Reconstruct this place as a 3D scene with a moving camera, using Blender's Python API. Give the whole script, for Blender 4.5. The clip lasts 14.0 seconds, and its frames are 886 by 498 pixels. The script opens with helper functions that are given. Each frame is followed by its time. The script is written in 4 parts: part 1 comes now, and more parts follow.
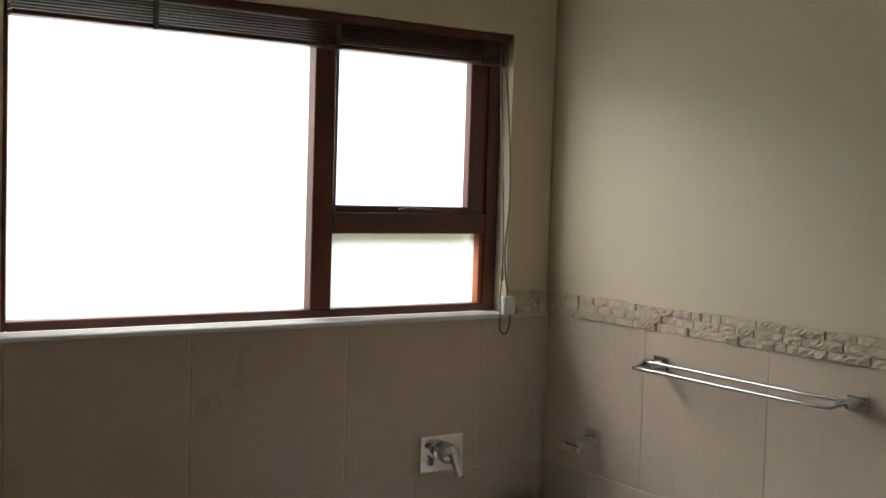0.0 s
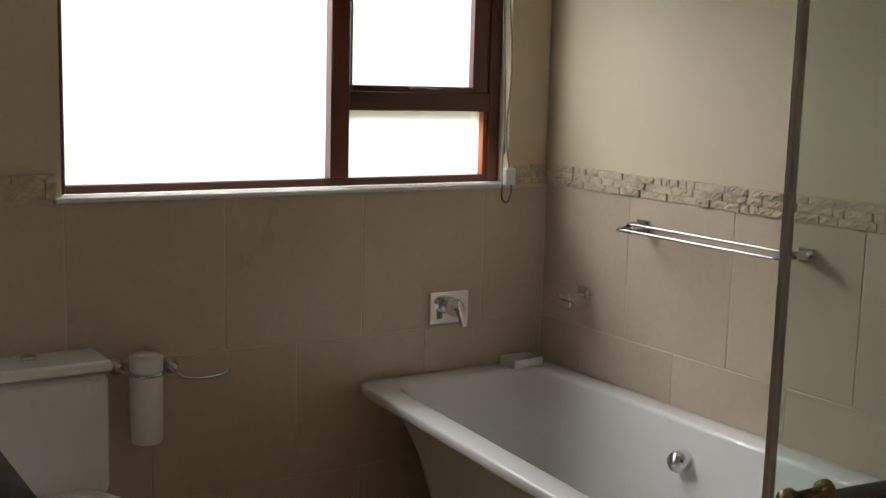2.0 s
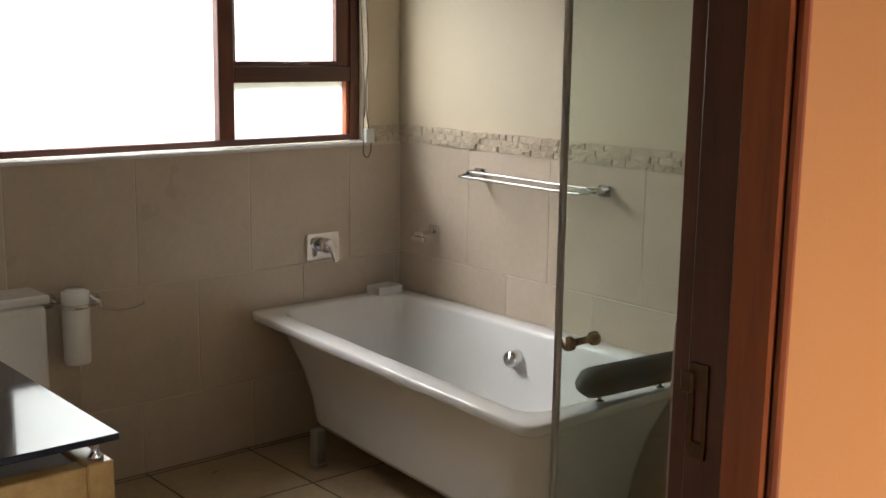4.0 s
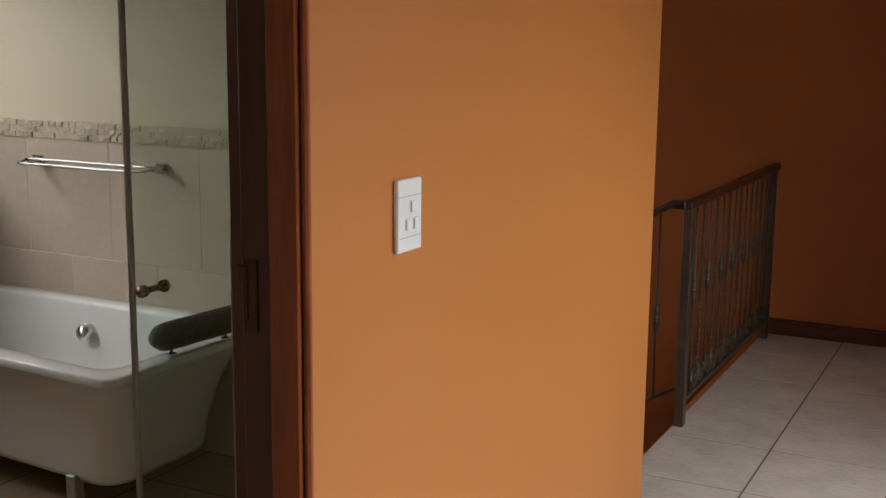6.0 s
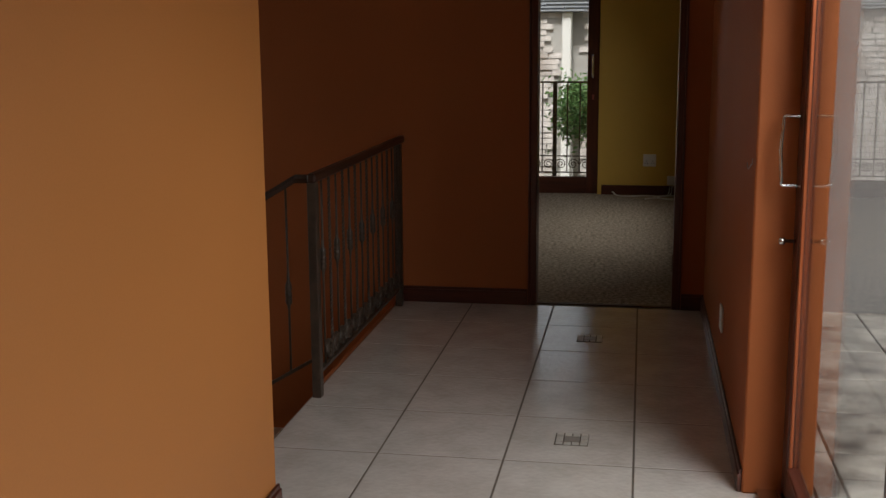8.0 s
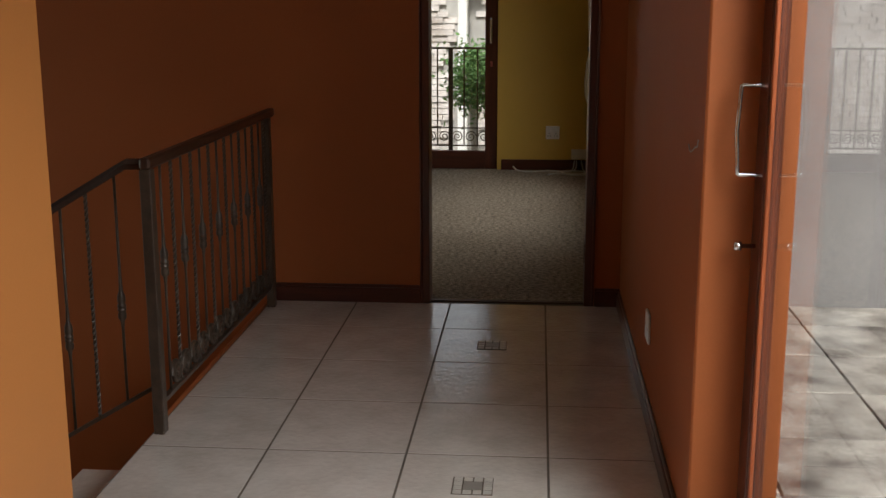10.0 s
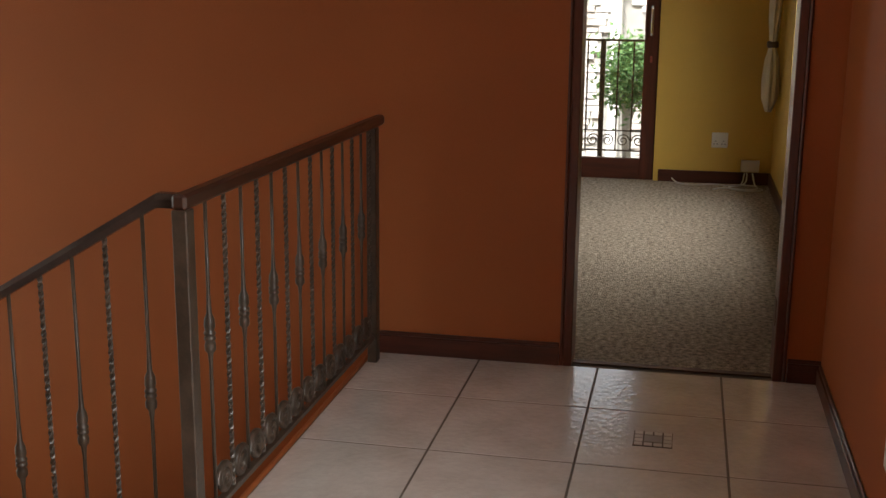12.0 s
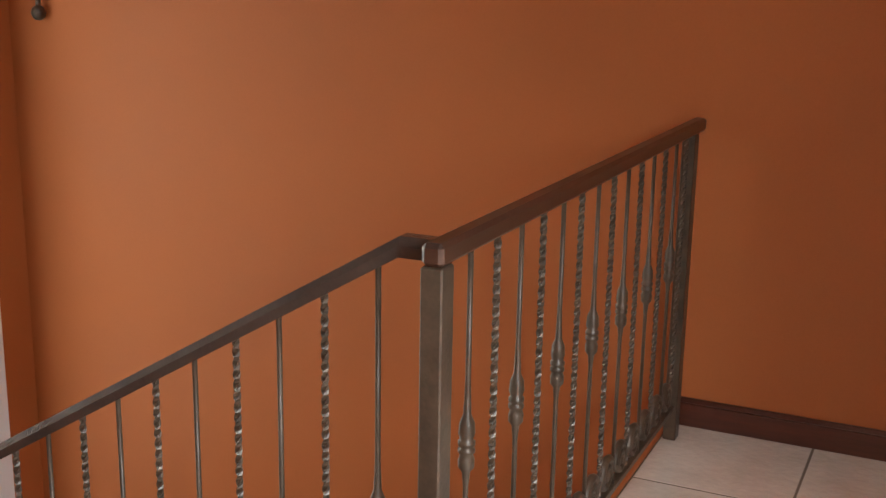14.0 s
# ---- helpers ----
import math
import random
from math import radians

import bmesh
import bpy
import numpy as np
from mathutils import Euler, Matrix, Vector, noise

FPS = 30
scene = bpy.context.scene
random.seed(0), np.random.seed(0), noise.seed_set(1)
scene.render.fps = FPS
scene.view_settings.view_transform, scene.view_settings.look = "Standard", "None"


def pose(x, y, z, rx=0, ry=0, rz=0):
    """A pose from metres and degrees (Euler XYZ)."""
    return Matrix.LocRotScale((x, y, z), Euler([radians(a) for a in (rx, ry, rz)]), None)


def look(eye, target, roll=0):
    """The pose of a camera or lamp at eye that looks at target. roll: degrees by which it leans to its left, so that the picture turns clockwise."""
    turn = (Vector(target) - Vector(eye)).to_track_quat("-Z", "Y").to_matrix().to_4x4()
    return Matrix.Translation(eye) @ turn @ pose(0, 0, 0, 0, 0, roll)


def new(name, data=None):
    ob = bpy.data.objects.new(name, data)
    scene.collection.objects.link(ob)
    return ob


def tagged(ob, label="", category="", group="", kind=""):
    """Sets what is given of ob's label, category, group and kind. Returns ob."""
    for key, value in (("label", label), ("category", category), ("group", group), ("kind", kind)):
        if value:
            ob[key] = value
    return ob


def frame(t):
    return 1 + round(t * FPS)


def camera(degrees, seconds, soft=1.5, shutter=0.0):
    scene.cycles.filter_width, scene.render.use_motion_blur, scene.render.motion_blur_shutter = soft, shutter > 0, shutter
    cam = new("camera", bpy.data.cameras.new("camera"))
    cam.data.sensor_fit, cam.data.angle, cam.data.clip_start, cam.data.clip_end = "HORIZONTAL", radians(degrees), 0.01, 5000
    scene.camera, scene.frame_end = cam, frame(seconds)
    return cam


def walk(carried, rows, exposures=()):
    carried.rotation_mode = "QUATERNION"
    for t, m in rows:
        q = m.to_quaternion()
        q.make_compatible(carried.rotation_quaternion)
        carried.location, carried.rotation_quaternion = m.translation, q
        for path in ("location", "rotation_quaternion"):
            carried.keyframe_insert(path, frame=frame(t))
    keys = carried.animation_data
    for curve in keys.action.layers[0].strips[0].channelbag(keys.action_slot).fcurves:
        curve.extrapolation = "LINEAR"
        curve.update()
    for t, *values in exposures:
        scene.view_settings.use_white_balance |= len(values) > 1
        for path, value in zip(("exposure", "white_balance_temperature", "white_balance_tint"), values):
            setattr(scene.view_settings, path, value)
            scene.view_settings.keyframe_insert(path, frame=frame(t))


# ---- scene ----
cam = camera(42.4, 14.0)
PATH = [
    (0, (0.119, -0.376, 1.652), (1.258, 1.264, 1.54), 1.8),
    (0.5, (0.088, -0.421, 1.621), (1.215, 1.222, 1.453), 1.8),
    (1, (0.047, -0.487, 1.612), (1.166, 1.157, 1.393), 1.7),
    (1.5, (0.012, -0.611, 1.6), (1.113, 1.039, 1.351), 1.7),
    (2, (-0.037, -0.772, 1.612), (1.046, 0.883, 1.316), 1.6),
    (2.2, (-0.082, -0.827, 1.626), (1.004, 0.823, 1.312), 1.6),
    (4.3, (-0.629, -1.484, 1.673), (0.737, -0.068, 1.313), 1.0),
    (4.5, (-0.673, -1.52, 1.663), (0.763, -0.174, 1.309), 1.2),
    (5, (-0.763, -1.595, 1.655), (0.824, -0.43, 1.305), 1.0),
    (5.5, (-0.872, -1.668, 1.644), (0.807, -0.637, 1.298), 1.0),
    (6, (-0.943, -1.724, 1.642), (0.809, -0.827, 1.29), 0.6),
    (6.5, (-0.985, -1.764, 1.642), (0.839, -1.025, 1.286), 0.4),
    (6.6, (-0.996, -1.775, 1.638), (0.843, -1.072, 1.287), -0.2),
    (7, (-0.99, -1.818, 1.636), (0.887, -1.232, 1.275), -0.0),
    (7.5, (-0.967, -1.829, 1.635), (0.946, -1.376, 1.264), -0.1),
    (8, (-0.895, -1.855, 1.591), (1.041, -1.517, 1.22), -0.4),
    (8.5, (-0.782, -1.852, 1.585), (1.169, -1.625, 1.204), -0.4),
    (8.7, (-0.695, -1.85, 1.583), (1.258, -1.653, 1.199), -0.4),
    (10.8, (0.524, -1.769, 1.505), (2.468, -1.6, 1.068), 0.0),
    (11, (0.651, -1.763, 1.507), (2.593, -1.576, 1.068), 0.1),
    (11.5, (0.958, -1.736, 1.503), (2.889, -1.461, 1.06), 0.2),
    (12, (1.258, -1.659, 1.498), (3.166, -1.257, 1.053), 0.5),
    (12.5, (1.544, -1.57, 1.478), (3.425, -1.054, 1.032), 0.6),
    (13, (1.789, -1.484, 1.458), (3.626, -0.836, 1.005), 1.0),
    (13.5, (2.036, -1.339, 1.431), (3.831, -0.587, 0.973), 0.7),
    (14, (2.219, -1.216, 1.423), (3.982, -0.399, 0.949), 1.0),
]
EXPOSURES = [(0.0, 0.1), (1.0, 0.2), (2.2, 0.4), (4.3, 0.9), (5.0, 0.8), (6.0, 0.25), (7.0, -0.25), (7.5, -0.45), (8.7, -0.6), (10.8, 0.35), (11.5, 0.7), (12.5, 1.2), (13.2, 1.6), (14.0, 2.05)]
walk(cam, [(t, look(eye, target, roll)) for t, eye, target, roll in PATH], EXPOSURES)

# ---- world, sun, window light ----
world = bpy.data.worlds.new("world")
scene.world = world
world.use_nodes = True
wn = world.node_tree
sky = wn.nodes.new("ShaderNodeTexSky")
sky.sky_type, sky.sun_disc = "NISHITA", False
sky.sun_elevation, sky.sun_rotation = radians(49), radians(273)
sky.dust_density, sky.ozone_density = 4.0, 1.0
hsv = wn.nodes.new("ShaderNodeHueSaturation")
hsv.inputs["Saturation"].default_value = 0.25
wn.links.new(sky.outputs[0], hsv.inputs["Color"])
wn.links.new(hsv.outputs[0], wn.nodes["Background"].inputs["Color"])
wn.nodes["Background"].inputs["Strength"].default_value = 0.15
sun = new("sun", bpy.data.lights.new("sun", "SUN"))
sun.data.energy, sun.data.angle, sun.data.color = 5.0, radians(10), (1.0, 0.975, 0.95)
sun.matrix_world = look((0, 0, 0), (0.66, -0.04, -0.77))


def opening_light(name, eye, target, w, h, power, tint=(1.0, 0.98, 0.95)):
    ob = new(name, bpy.data.lights.new(name, "AREA"))
    ob.data.shape, ob.data.size, ob.data.size_y = "RECTANGLE", w, h
    ob.data.energy, ob.data.color = power, tint
    ob.matrix_world = look(eye, target)
    return ob


opening_light("bath_window_sky", (1.1, 3.4, 2.75), (1.8, 1.5, 0.6), 2.4, 1.5, 118, (0.98, 0.97, 0.975))
opening_light("slide_door_sky", (1.3, -3.3, 2.35), (0.9, -1.0, 0.1), 2.4, 1.5, 130, (0.91, 0.965, 1.0))
opening_light("stair_window_sky", (4.45, 2.62, 0.6), (4.45, 0, 0.3), 1.8, 2.6, 6.5)
opening_light("bedroom_window_sky", (8.45, -3.0, 2.3), (8.45, -1.2, 0.0), 1.8, 1.1, 66)

# ---- materials ----


def material(name, base, rough=0.5, metal=0.0, var=0.12, scale=3.0, fine=60.0, bump=0.1, dist=0.002, coat=0.0, spec=0.5, second=None, uneven=0.2):
    """A surface with variation at two scales, fine relief and uneven gloss."""
    m = bpy.data.materials.new(name)
    m.use_nodes = True
    nt = m.node_tree
    b = nt.nodes["Principled BSDF"]
    tc = nt.nodes.new("ShaderNodeTexCoord")
    info = nt.nodes.new("ShaderNodeObjectInfo")
    add = nt.nodes.new("ShaderNodeVectorMath")
    sc = nt.nodes.new("ShaderNodeVectorMath")
    sc.operation = "SCALE"
    sc.inputs[0].default_value = (31, 17, 23)
    nt.links.new(info.outputs["Random"], sc.inputs["Scale"])
    nt.links.new(tc.outputs["Object"], add.inputs[0])
    nt.links.new(sc.outputs[0], add.inputs[1])
    n1, n2 = nt.nodes.new("ShaderNodeTexNoise"), nt.nodes.new("ShaderNodeTexNoise")
    n1.inputs["Scale"].default_value, n1.inputs["Detail"].default_value = scale, 5
    n2.inputs["Scale"].default_value, n2.inputs["Detail"].default_value = fine, 3
    for n in (n1, n2):
        nt.links.new(add.outputs[0], n.inputs["Vector"])
    ramp = nt.nodes.new("ShaderNodeValToRGB")
    dark = tuple(c * (1 - var) for c in base) if second is None else second
    light = tuple(min(1, c * (1 + var)) for c in base)
    ramp.color_ramp.elements[0].position, ramp.color_ramp.elements[1].position = 0.3, 0.7
    ramp.color_ramp.elements[0].color, ramp.color_ramp.elements[1].color = (*dark, 1), (*light, 1)
    mix = nt.nodes.new("ShaderNodeMath")
    mix.operation = "MULTIPLY_ADD"
    mix.inputs[1].default_value = 0.35
    nt.links.new(n2.outputs["Fac"], mix.inputs[0])
    sub = nt.nodes.new("ShaderNodeMath")
    sub.operation = "MULTIPLY_ADD"
    sub.inputs[1].default_value, sub.inputs[2].default_value = 1.0, -0.175
    nt.links.new(n1.outputs["Fac"], sub.inputs[0])
    nt.links.new(sub.outputs[0], mix.inputs[2])
    nt.links.new(mix.outputs[0], ramp.inputs["Fac"])
    nt.links.new(ramp.outputs["Color"], b.inputs["Base Color"])
    rr = nt.nodes.new("ShaderNodeMapRange")
    rr.inputs["To Min"].default_value, rr.inputs["To Max"].default_value = rough * (1 - uneven), min(1, rough * (1 + uneven))
    nt.links.new(n1.outputs["Fac"], rr.inputs["Value"])
    nt.links.new(rr.outputs[0], b.inputs["Roughness"])
    b.inputs["Metallic"].default_value = metal
    b.inputs["Coat Weight"].default_value, b.inputs["Coat Roughness"].default_value = coat, 0.1
    b.inputs["Specular IOR Level"].default_value = spec
    if bump:
        bn = nt.nodes.new("ShaderNodeBump")
        bn.inputs["Strength"].default_value, bn.inputs["Distance"].default_value = bump, dist
        nt.links.new(n2.outputs["Fac"], bn.inputs["Height"])
        nt.links.new(bn.outputs[0], b.inputs["Normal"])
        nt.links.new(bn.outputs[0], b.inputs["Coat Normal"])
    return m


def wood(name, base, dark, axis=2, rough=0.35):
    """Varnished hardwood with grain running along one axis."""
    m = material(name, base, rough, second=dark, scale=2.5, fine=14, bump=0.12, dist=0.001, coat=0.15)
    nt = m.node_tree
    mp = nt.nodes.new("ShaderNodeMapping")
    s = [9.0, 9.0, 9.0]
    s[axis] = 0.7
    mp.inputs["Scale"].default_value = s
    add = [n for n in nt.nodes if n.type == "VECT_MATH" and n.operation == "ADD"][0]
    for n in [n for n in nt.nodes if n.type == "TEX_NOISE"]:
        nt.links.new(mp.outputs[0], n.inputs["Vector"])
    nt.links.new(add.outputs[0], mp.inputs["Vector"])
    return m


def clear_glass(name, tint, rough=0.0):
    """Thin pane: mostly clear, mirror gloss by Fresnel."""
    m = bpy.data.materials.new(name)
    m.use_nodes = True
    nt = m.node_tree
    nt.nodes.remove(nt.nodes["Principled BSDF"])
    tr, gl, fr, mx = (nt.nodes.new(k) for k in ("ShaderNodeBsdfTransparent", "ShaderNodeBsdfGlossy", "ShaderNodeLayerWeight", "ShaderNodeMixShader"))
    tr.inputs["Color"].default_value = (*tint, 1)
    gl.inputs["Roughness"].default_value = rough
    pw, sm = nt.nodes.new("ShaderNodeMath"), nt.nodes.new("ShaderNodeMath")
    pw.operation, sm.operation = "POWER", "MULTIPLY_ADD"
    pw.inputs[1].default_value, sm.inputs[1].default_value, sm.inputs[2].default_value = 5.0, 0.8, 0.035
    nt.links.new(fr.outputs["Facing"], pw.inputs[0])
    nt.links.new(pw.outputs[0], sm.inputs[0])
    nt.links.new(sm.outputs[0], mx.inputs[0])
    nt.links.new(tr.outputs[0], mx.inputs[1])
    nt.links.new(gl.outputs[0], mx.inputs[2])
    nt.links.new(mx.outputs[0], nt.nodes["Material Output"].inputs["Surface"])
    return m


def frosted_glass(name):
    m = bpy.data.materials.new(name)
    m.use_nodes = True
    nt = m.node_tree
    nt.nodes.remove(nt.nodes["Principled BSDF"])
    tr, tl, mx = (nt.nodes.new(k) for k in ("ShaderNodeBsdfTransparent", "ShaderNodeBsdfTranslucent", "ShaderNodeMixShader"))
    tr.inputs["Color"].default_value = (0.93, 0.96, 0.95, 1)
    tl.inputs["Color"].default_value = (0.93, 0.96, 0.95, 1)
    mx.inputs[0].default_value = 0.55
    nt.links.new(tr.outputs[0], mx.inputs[1])
    nt.links.new(tl.outputs[0], mx.inputs[2])
    nt.links.new(mx.outputs[0], nt.nodes["Material Output"].inputs["Surface"])
    return m


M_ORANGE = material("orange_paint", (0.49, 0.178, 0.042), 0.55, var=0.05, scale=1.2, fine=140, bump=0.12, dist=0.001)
# darker and redder than M_ORANGE; end, side and stairwell walls
M_DEEP_ORANGE = material("deep_orange_paint", (0.36, 0.099, 0.026), 0.62, var=0.06, scale=1.2, fine=140, bump=0.12, dist=0.001, spec=0.3)
M_CREAM = material("cream_paint", (0.63, 0.54, 0.395), 0.55, var=0.04, scale=1.5, fine=140, bump=0.1, dist=0.001)
M_YELLOW = material("yellow_paint", (0.64, 0.42, 0.085), 0.55, var=0.05, scale=1.5, fine=140, bump=0.1, dist=0.001)
M_WHITE = material("white_ceiling_paint", (0.78, 0.76, 0.72), 0.7, var=0.03, fine=120)
M_GROUT = material("grout", (0.64, 0.555, 0.465), 0.8, var=0.1, fine=90)
M_DGROUT = material("dark_floor_grout", (0.13, 0.10, 0.075), 0.85, var=0.2, fine=90)
M_WTILE = material("beige_wall_tile", (0.585, 0.49, 0.395), 0.28, var=0.05, scale=2.5, fine=40, bump=0.05, dist=0.001, second=(0.535, 0.445, 0.355), uneven=0.05)
M_BFLOOR = material("tan_floor_tile", (0.40, 0.30, 0.19), 0.3, var=0.12, scale=5, fine=40, bump=0.06, dist=0.001, second=(0.33, 0.235, 0.14))
M_LTILE = material("pale_landing_tile", (0.70, 0.64, 0.575), 0.15, var=0.07, scale=6, fine=38, bump=0.4, dist=0.004, coat=0.9, spec=0.6, second=(0.62, 0.555, 0.485))
M_STONE = material("split_stone", (0.59, 0.505, 0.39), 0.8, var=0.2, scale=14, fine=70, bump=0.6, dist=0.006, second=(0.44, 0.36, 0.265))
M_MOSAIC = material("pale_mosaic", (0.50, 0.46, 0.40), 0.3, fine=80)
M_MOSAIC_D = material("dark_mosaic", (0.26, 0.225, 0.19), 0.3, fine=80)
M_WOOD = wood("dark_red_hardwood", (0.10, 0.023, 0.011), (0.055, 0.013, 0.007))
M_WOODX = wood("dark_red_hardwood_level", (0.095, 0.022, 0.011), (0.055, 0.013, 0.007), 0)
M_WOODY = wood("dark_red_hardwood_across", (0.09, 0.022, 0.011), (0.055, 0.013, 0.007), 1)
# same hardwood in a brighter colour, daylight on its front edges painted in
M_WOOD_LIT = wood("lit_red_hardwood", (0.36, 0.085, 0.022), (0.20, 0.045, 0.013))
M_PINE = wood("pale_pine", (0.52, 0.34, 0.13), (0.44, 0.26, 0.09), 1)
M_CHROME = material("chrome", (0.72, 0.72, 0.73), 0.08, 1.0, var=0.02, bump=0)
M_BRASS = material("worn_brass", (0.11, 0.065, 0.04), 0.5, 0.9, var=0.2, fine=90)
M_BRONZE = material("brushed_bronze_knob", (0.34, 0.27, 0.20), 0.25, 1.0, var=0.1)
M_IRON = material("dark_wrought_iron", (0.070, 0.046, 0.030), 0.4, 0.15, var=0.3, scale=20, fine=120, bump=0.3)
M_RAILTOP = material("polished_dark_rail", (0.10, 0.075, 0.062), 0.24, 0.5, var=0.2, scale=8, fine=90, bump=0.1)
M_HANDRAIL = wood("dark_brown_handrail", (0.06, 0.026, 0.015), (0.035, 0.016, 0.01), 0)
M_ALU = material("satin_aluminium", (0.42, 0.42, 0.41), 0.4, 0.9, var=0.08, bump=0)
M_ACRYL = material("white_bath_acrylic", (0.74, 0.735, 0.73), 0.14, var=0.015, bump=0, coat=0.3)
M_CERAM = material("white_ceramic", (0.72, 0.71, 0.69), 0.12, var=0.02, bump=0, coat=0.3)
M_PLASTIC = material("white_plastic", (0.76, 0.76, 0.75), 0.35, var=0.03, fine=60, bump=0.03)
M_GREYLINE = material("grey_print", (0.30, 0.30, 0.31), 0.5)
M_SOFTLINE = material("pale_grey_edge", (0.56, 0.56, 0.57), 0.5)
M_RED = material("brown_lock_tag", (0.35, 0.09, 0.07), 0.5)
M_CUSHION = material("charcoal_foam", (0.022, 0.024, 0.026), 0.6, var=0.2, fine=150, bump=0.3)
M_BLACKGLASS = material("dark_glass_edge", (0.012, 0.014, 0.03), 0.05, bump=0, coat=0.4)
M_CARPET = material("speckled_carpet", (0.44, 0.37, 0.29), 0.95, var=0.3, scale=42, fine=110, bump=1.0, dist=0.02, second=(0.17, 0.14, 0.105), spec=0.1)
M_CLOTH = material("cream_cloth", (0.68, 0.63, 0.53), 0.9, var=0.08, scale=8, fine=200, bump=0.3)
M_BRICK = material("pale_face_brick", (0.60, 0.56, 0.53), 0.85, var=0.25, scale=3, fine=30, bump=0.5, dist=0.01, second=(0.40, 0.34, 0.30))
M_MORTAR = material("mortar", (0.42, 0.40, 0.37), 0.9, var=0.15, fine=50)
M_PLASTER = material("grey_plaster", (0.25, 0.24, 0.235), 0.8, var=0.12, scale=2, fine=40)
M_PAVER = material("weathered_paver", (0.42, 0.39, 0.34), 0.8, scale=5, fine=60, bump=0.5, dist=0.004, second=(0.10, 0.085, 0.075))
M_ROOF = material("grey_roof_tile", (0.22, 0.23, 0.245), 0.7, var=0.2, scale=4, fine=40)
M_LEAF = material("leaf_green", (0.12, 0.24, 0.075), 0.5, var=0.4, scale=9, fine=60)
M_BARK = material("bark", (0.48, 0.45, 0.41), 0.9, var=0.3, fine=60, bump=0.6)
M_GROUND = material("dry_garden_ground", (0.20, 0.19, 0.12), 0.95, var=0.3, scale=0.4, fine=8, bump=0.5)
M_CORD = material("white_cable", (0.70, 0.69, 0.66), 0.5)
M_CORDB = material("beige_cord", (0.20, 0.17, 0.14), 0.7)
M_GLASS = clear_glass("clear_glass", (0.97, 0.98, 0.975))
M_SHOWER = clear_glass("greenish_shower_glass", (0.945, 0.97, 0.955))
M_FROST = frosted_glass("frosted_glass")

# ---- shapes ----


def mesh_of(name, bm, mat, smooth=False):
    me = bpy.data.meshes.new(name)
    bmesh.ops.recalc_face_normals(bm, faces=bm.faces)
    bm.to_mesh(me)
    bm.free()
    if mat is not None:
        me.materials.append(mat)
    for p in me.polygons:
        p.use_smooth = smooth
    return me


def add_box(bm, x0, x1, y0, y1, z0, z1, bevel=0.0, seg=1):
    r = bmesh.ops.create_cube(bm, size=1.0)
    vs = r["verts"]
    for v in vs:
        v.co = Vector(((x0 + x1) / 2 + v.co.x * (x1 - x0), (y0 + y1) / 2 + v.co.y * (y1 - y0), (z0 + z1) / 2 + v.co.z * (z1 - z0)))
    if bevel > 0:
        es = list({e for v in vs for e in v.link_edges})
        bmesh.ops.bevel(bm, geom=es, offset=bevel, segments=seg, affect="EDGES", profile=0.5)
    return bm


def box(name, x0, x1, y0, y1, z0, z1, mat, bevel=0.0, parent=None, seg=1):
    bm = bmesh.new()
    add_box(bm, x0, x1, y0, y1, z0, z1, bevel, seg)
    ob = new(name, mesh_of(name, bm, mat))
    if parent is not None:
        ob.parent = parent
    return ob


def boxes(name, rows, mat, bevel=0.0, parent=None):
    bm = bmesh.new()
    for r in rows:
        add_box(bm, *r, bevel)
    ob = new(name, mesh_of(name, bm, mat))
    if parent is not None:
        ob.parent = parent
    return ob


def lathe(name, profile, mat, at=(0, 0, 0), axis="z", seg=24, parent=None):
    """Turned shape from (radius, height) pairs."""
    bm = bmesh.new()
    rings = []
    for r, h in profile:
        ring = []
        for i in range(seg):
            a = 2 * math.pi * i / seg
            p = (r * math.cos(a), r * math.sin(a), h)
            p = {"z": p, "x": (p[2], p[0], p[1]), "y": (p[0], p[2], p[1])}[axis]
            ring.append(bm.verts.new(Vector(p) + Vector(at)))
        rings.append(ring)
    for a, b in zip(rings, rings[1:]):
        for i in range(seg):
            bm.faces.new((a[i], a[(i + 1) % seg], b[(i + 1) % seg], b[i]))
    bm.faces.new(rings[0])
    bm.faces.new(rings[-1])
    ob = new(name, mesh_of(name, bm, mat, True))
    if parent is not None:
        ob.parent = parent
    return ob


def tube(name, points, radius, mat, parent=None, smooth_path=True):
    """A round bar or cord along points."""
    cu = bpy.data.curves.new(name, "CURVE")
    cu.dimensions, cu.bevel_depth, cu.bevel_resolution, cu.resolution_u = "3D", radius, 3, 5
    sp = cu.splines.new("BEZIER" if smooth_path else "POLY")
    if smooth_path:
        sp.bezier_points.add(len(points) - 1)
        for bp, p in zip(sp.bezier_points, points):
            bp.co, bp.handle_left_type, bp.handle_right_type = p, "AUTO", "AUTO"
    else:
        sp.points.add(len(points) - 1)
        for bp, p in zip(sp.points, points):
            bp.co = (*p, 1)
    cu.use_fill_caps = True
    cu.materials.append(mat)
    ob0 = bpy.data.objects.new(name, cu)
    me = bpy.data.meshes.new_from_object(ob0)
    bpy.data.objects.remove(ob0)
    for p in me.polygons:
        p.use_smooth = True
    ob = new(name, me)
    if parent is not None:
        ob.parent = parent
    return ob


def empty(name, at=(0, 0, 0)):
    ob = new(name)
    ob.location = at
    return ob


def struct(ob, label):
    return tagged(ob, label, kind="structure")

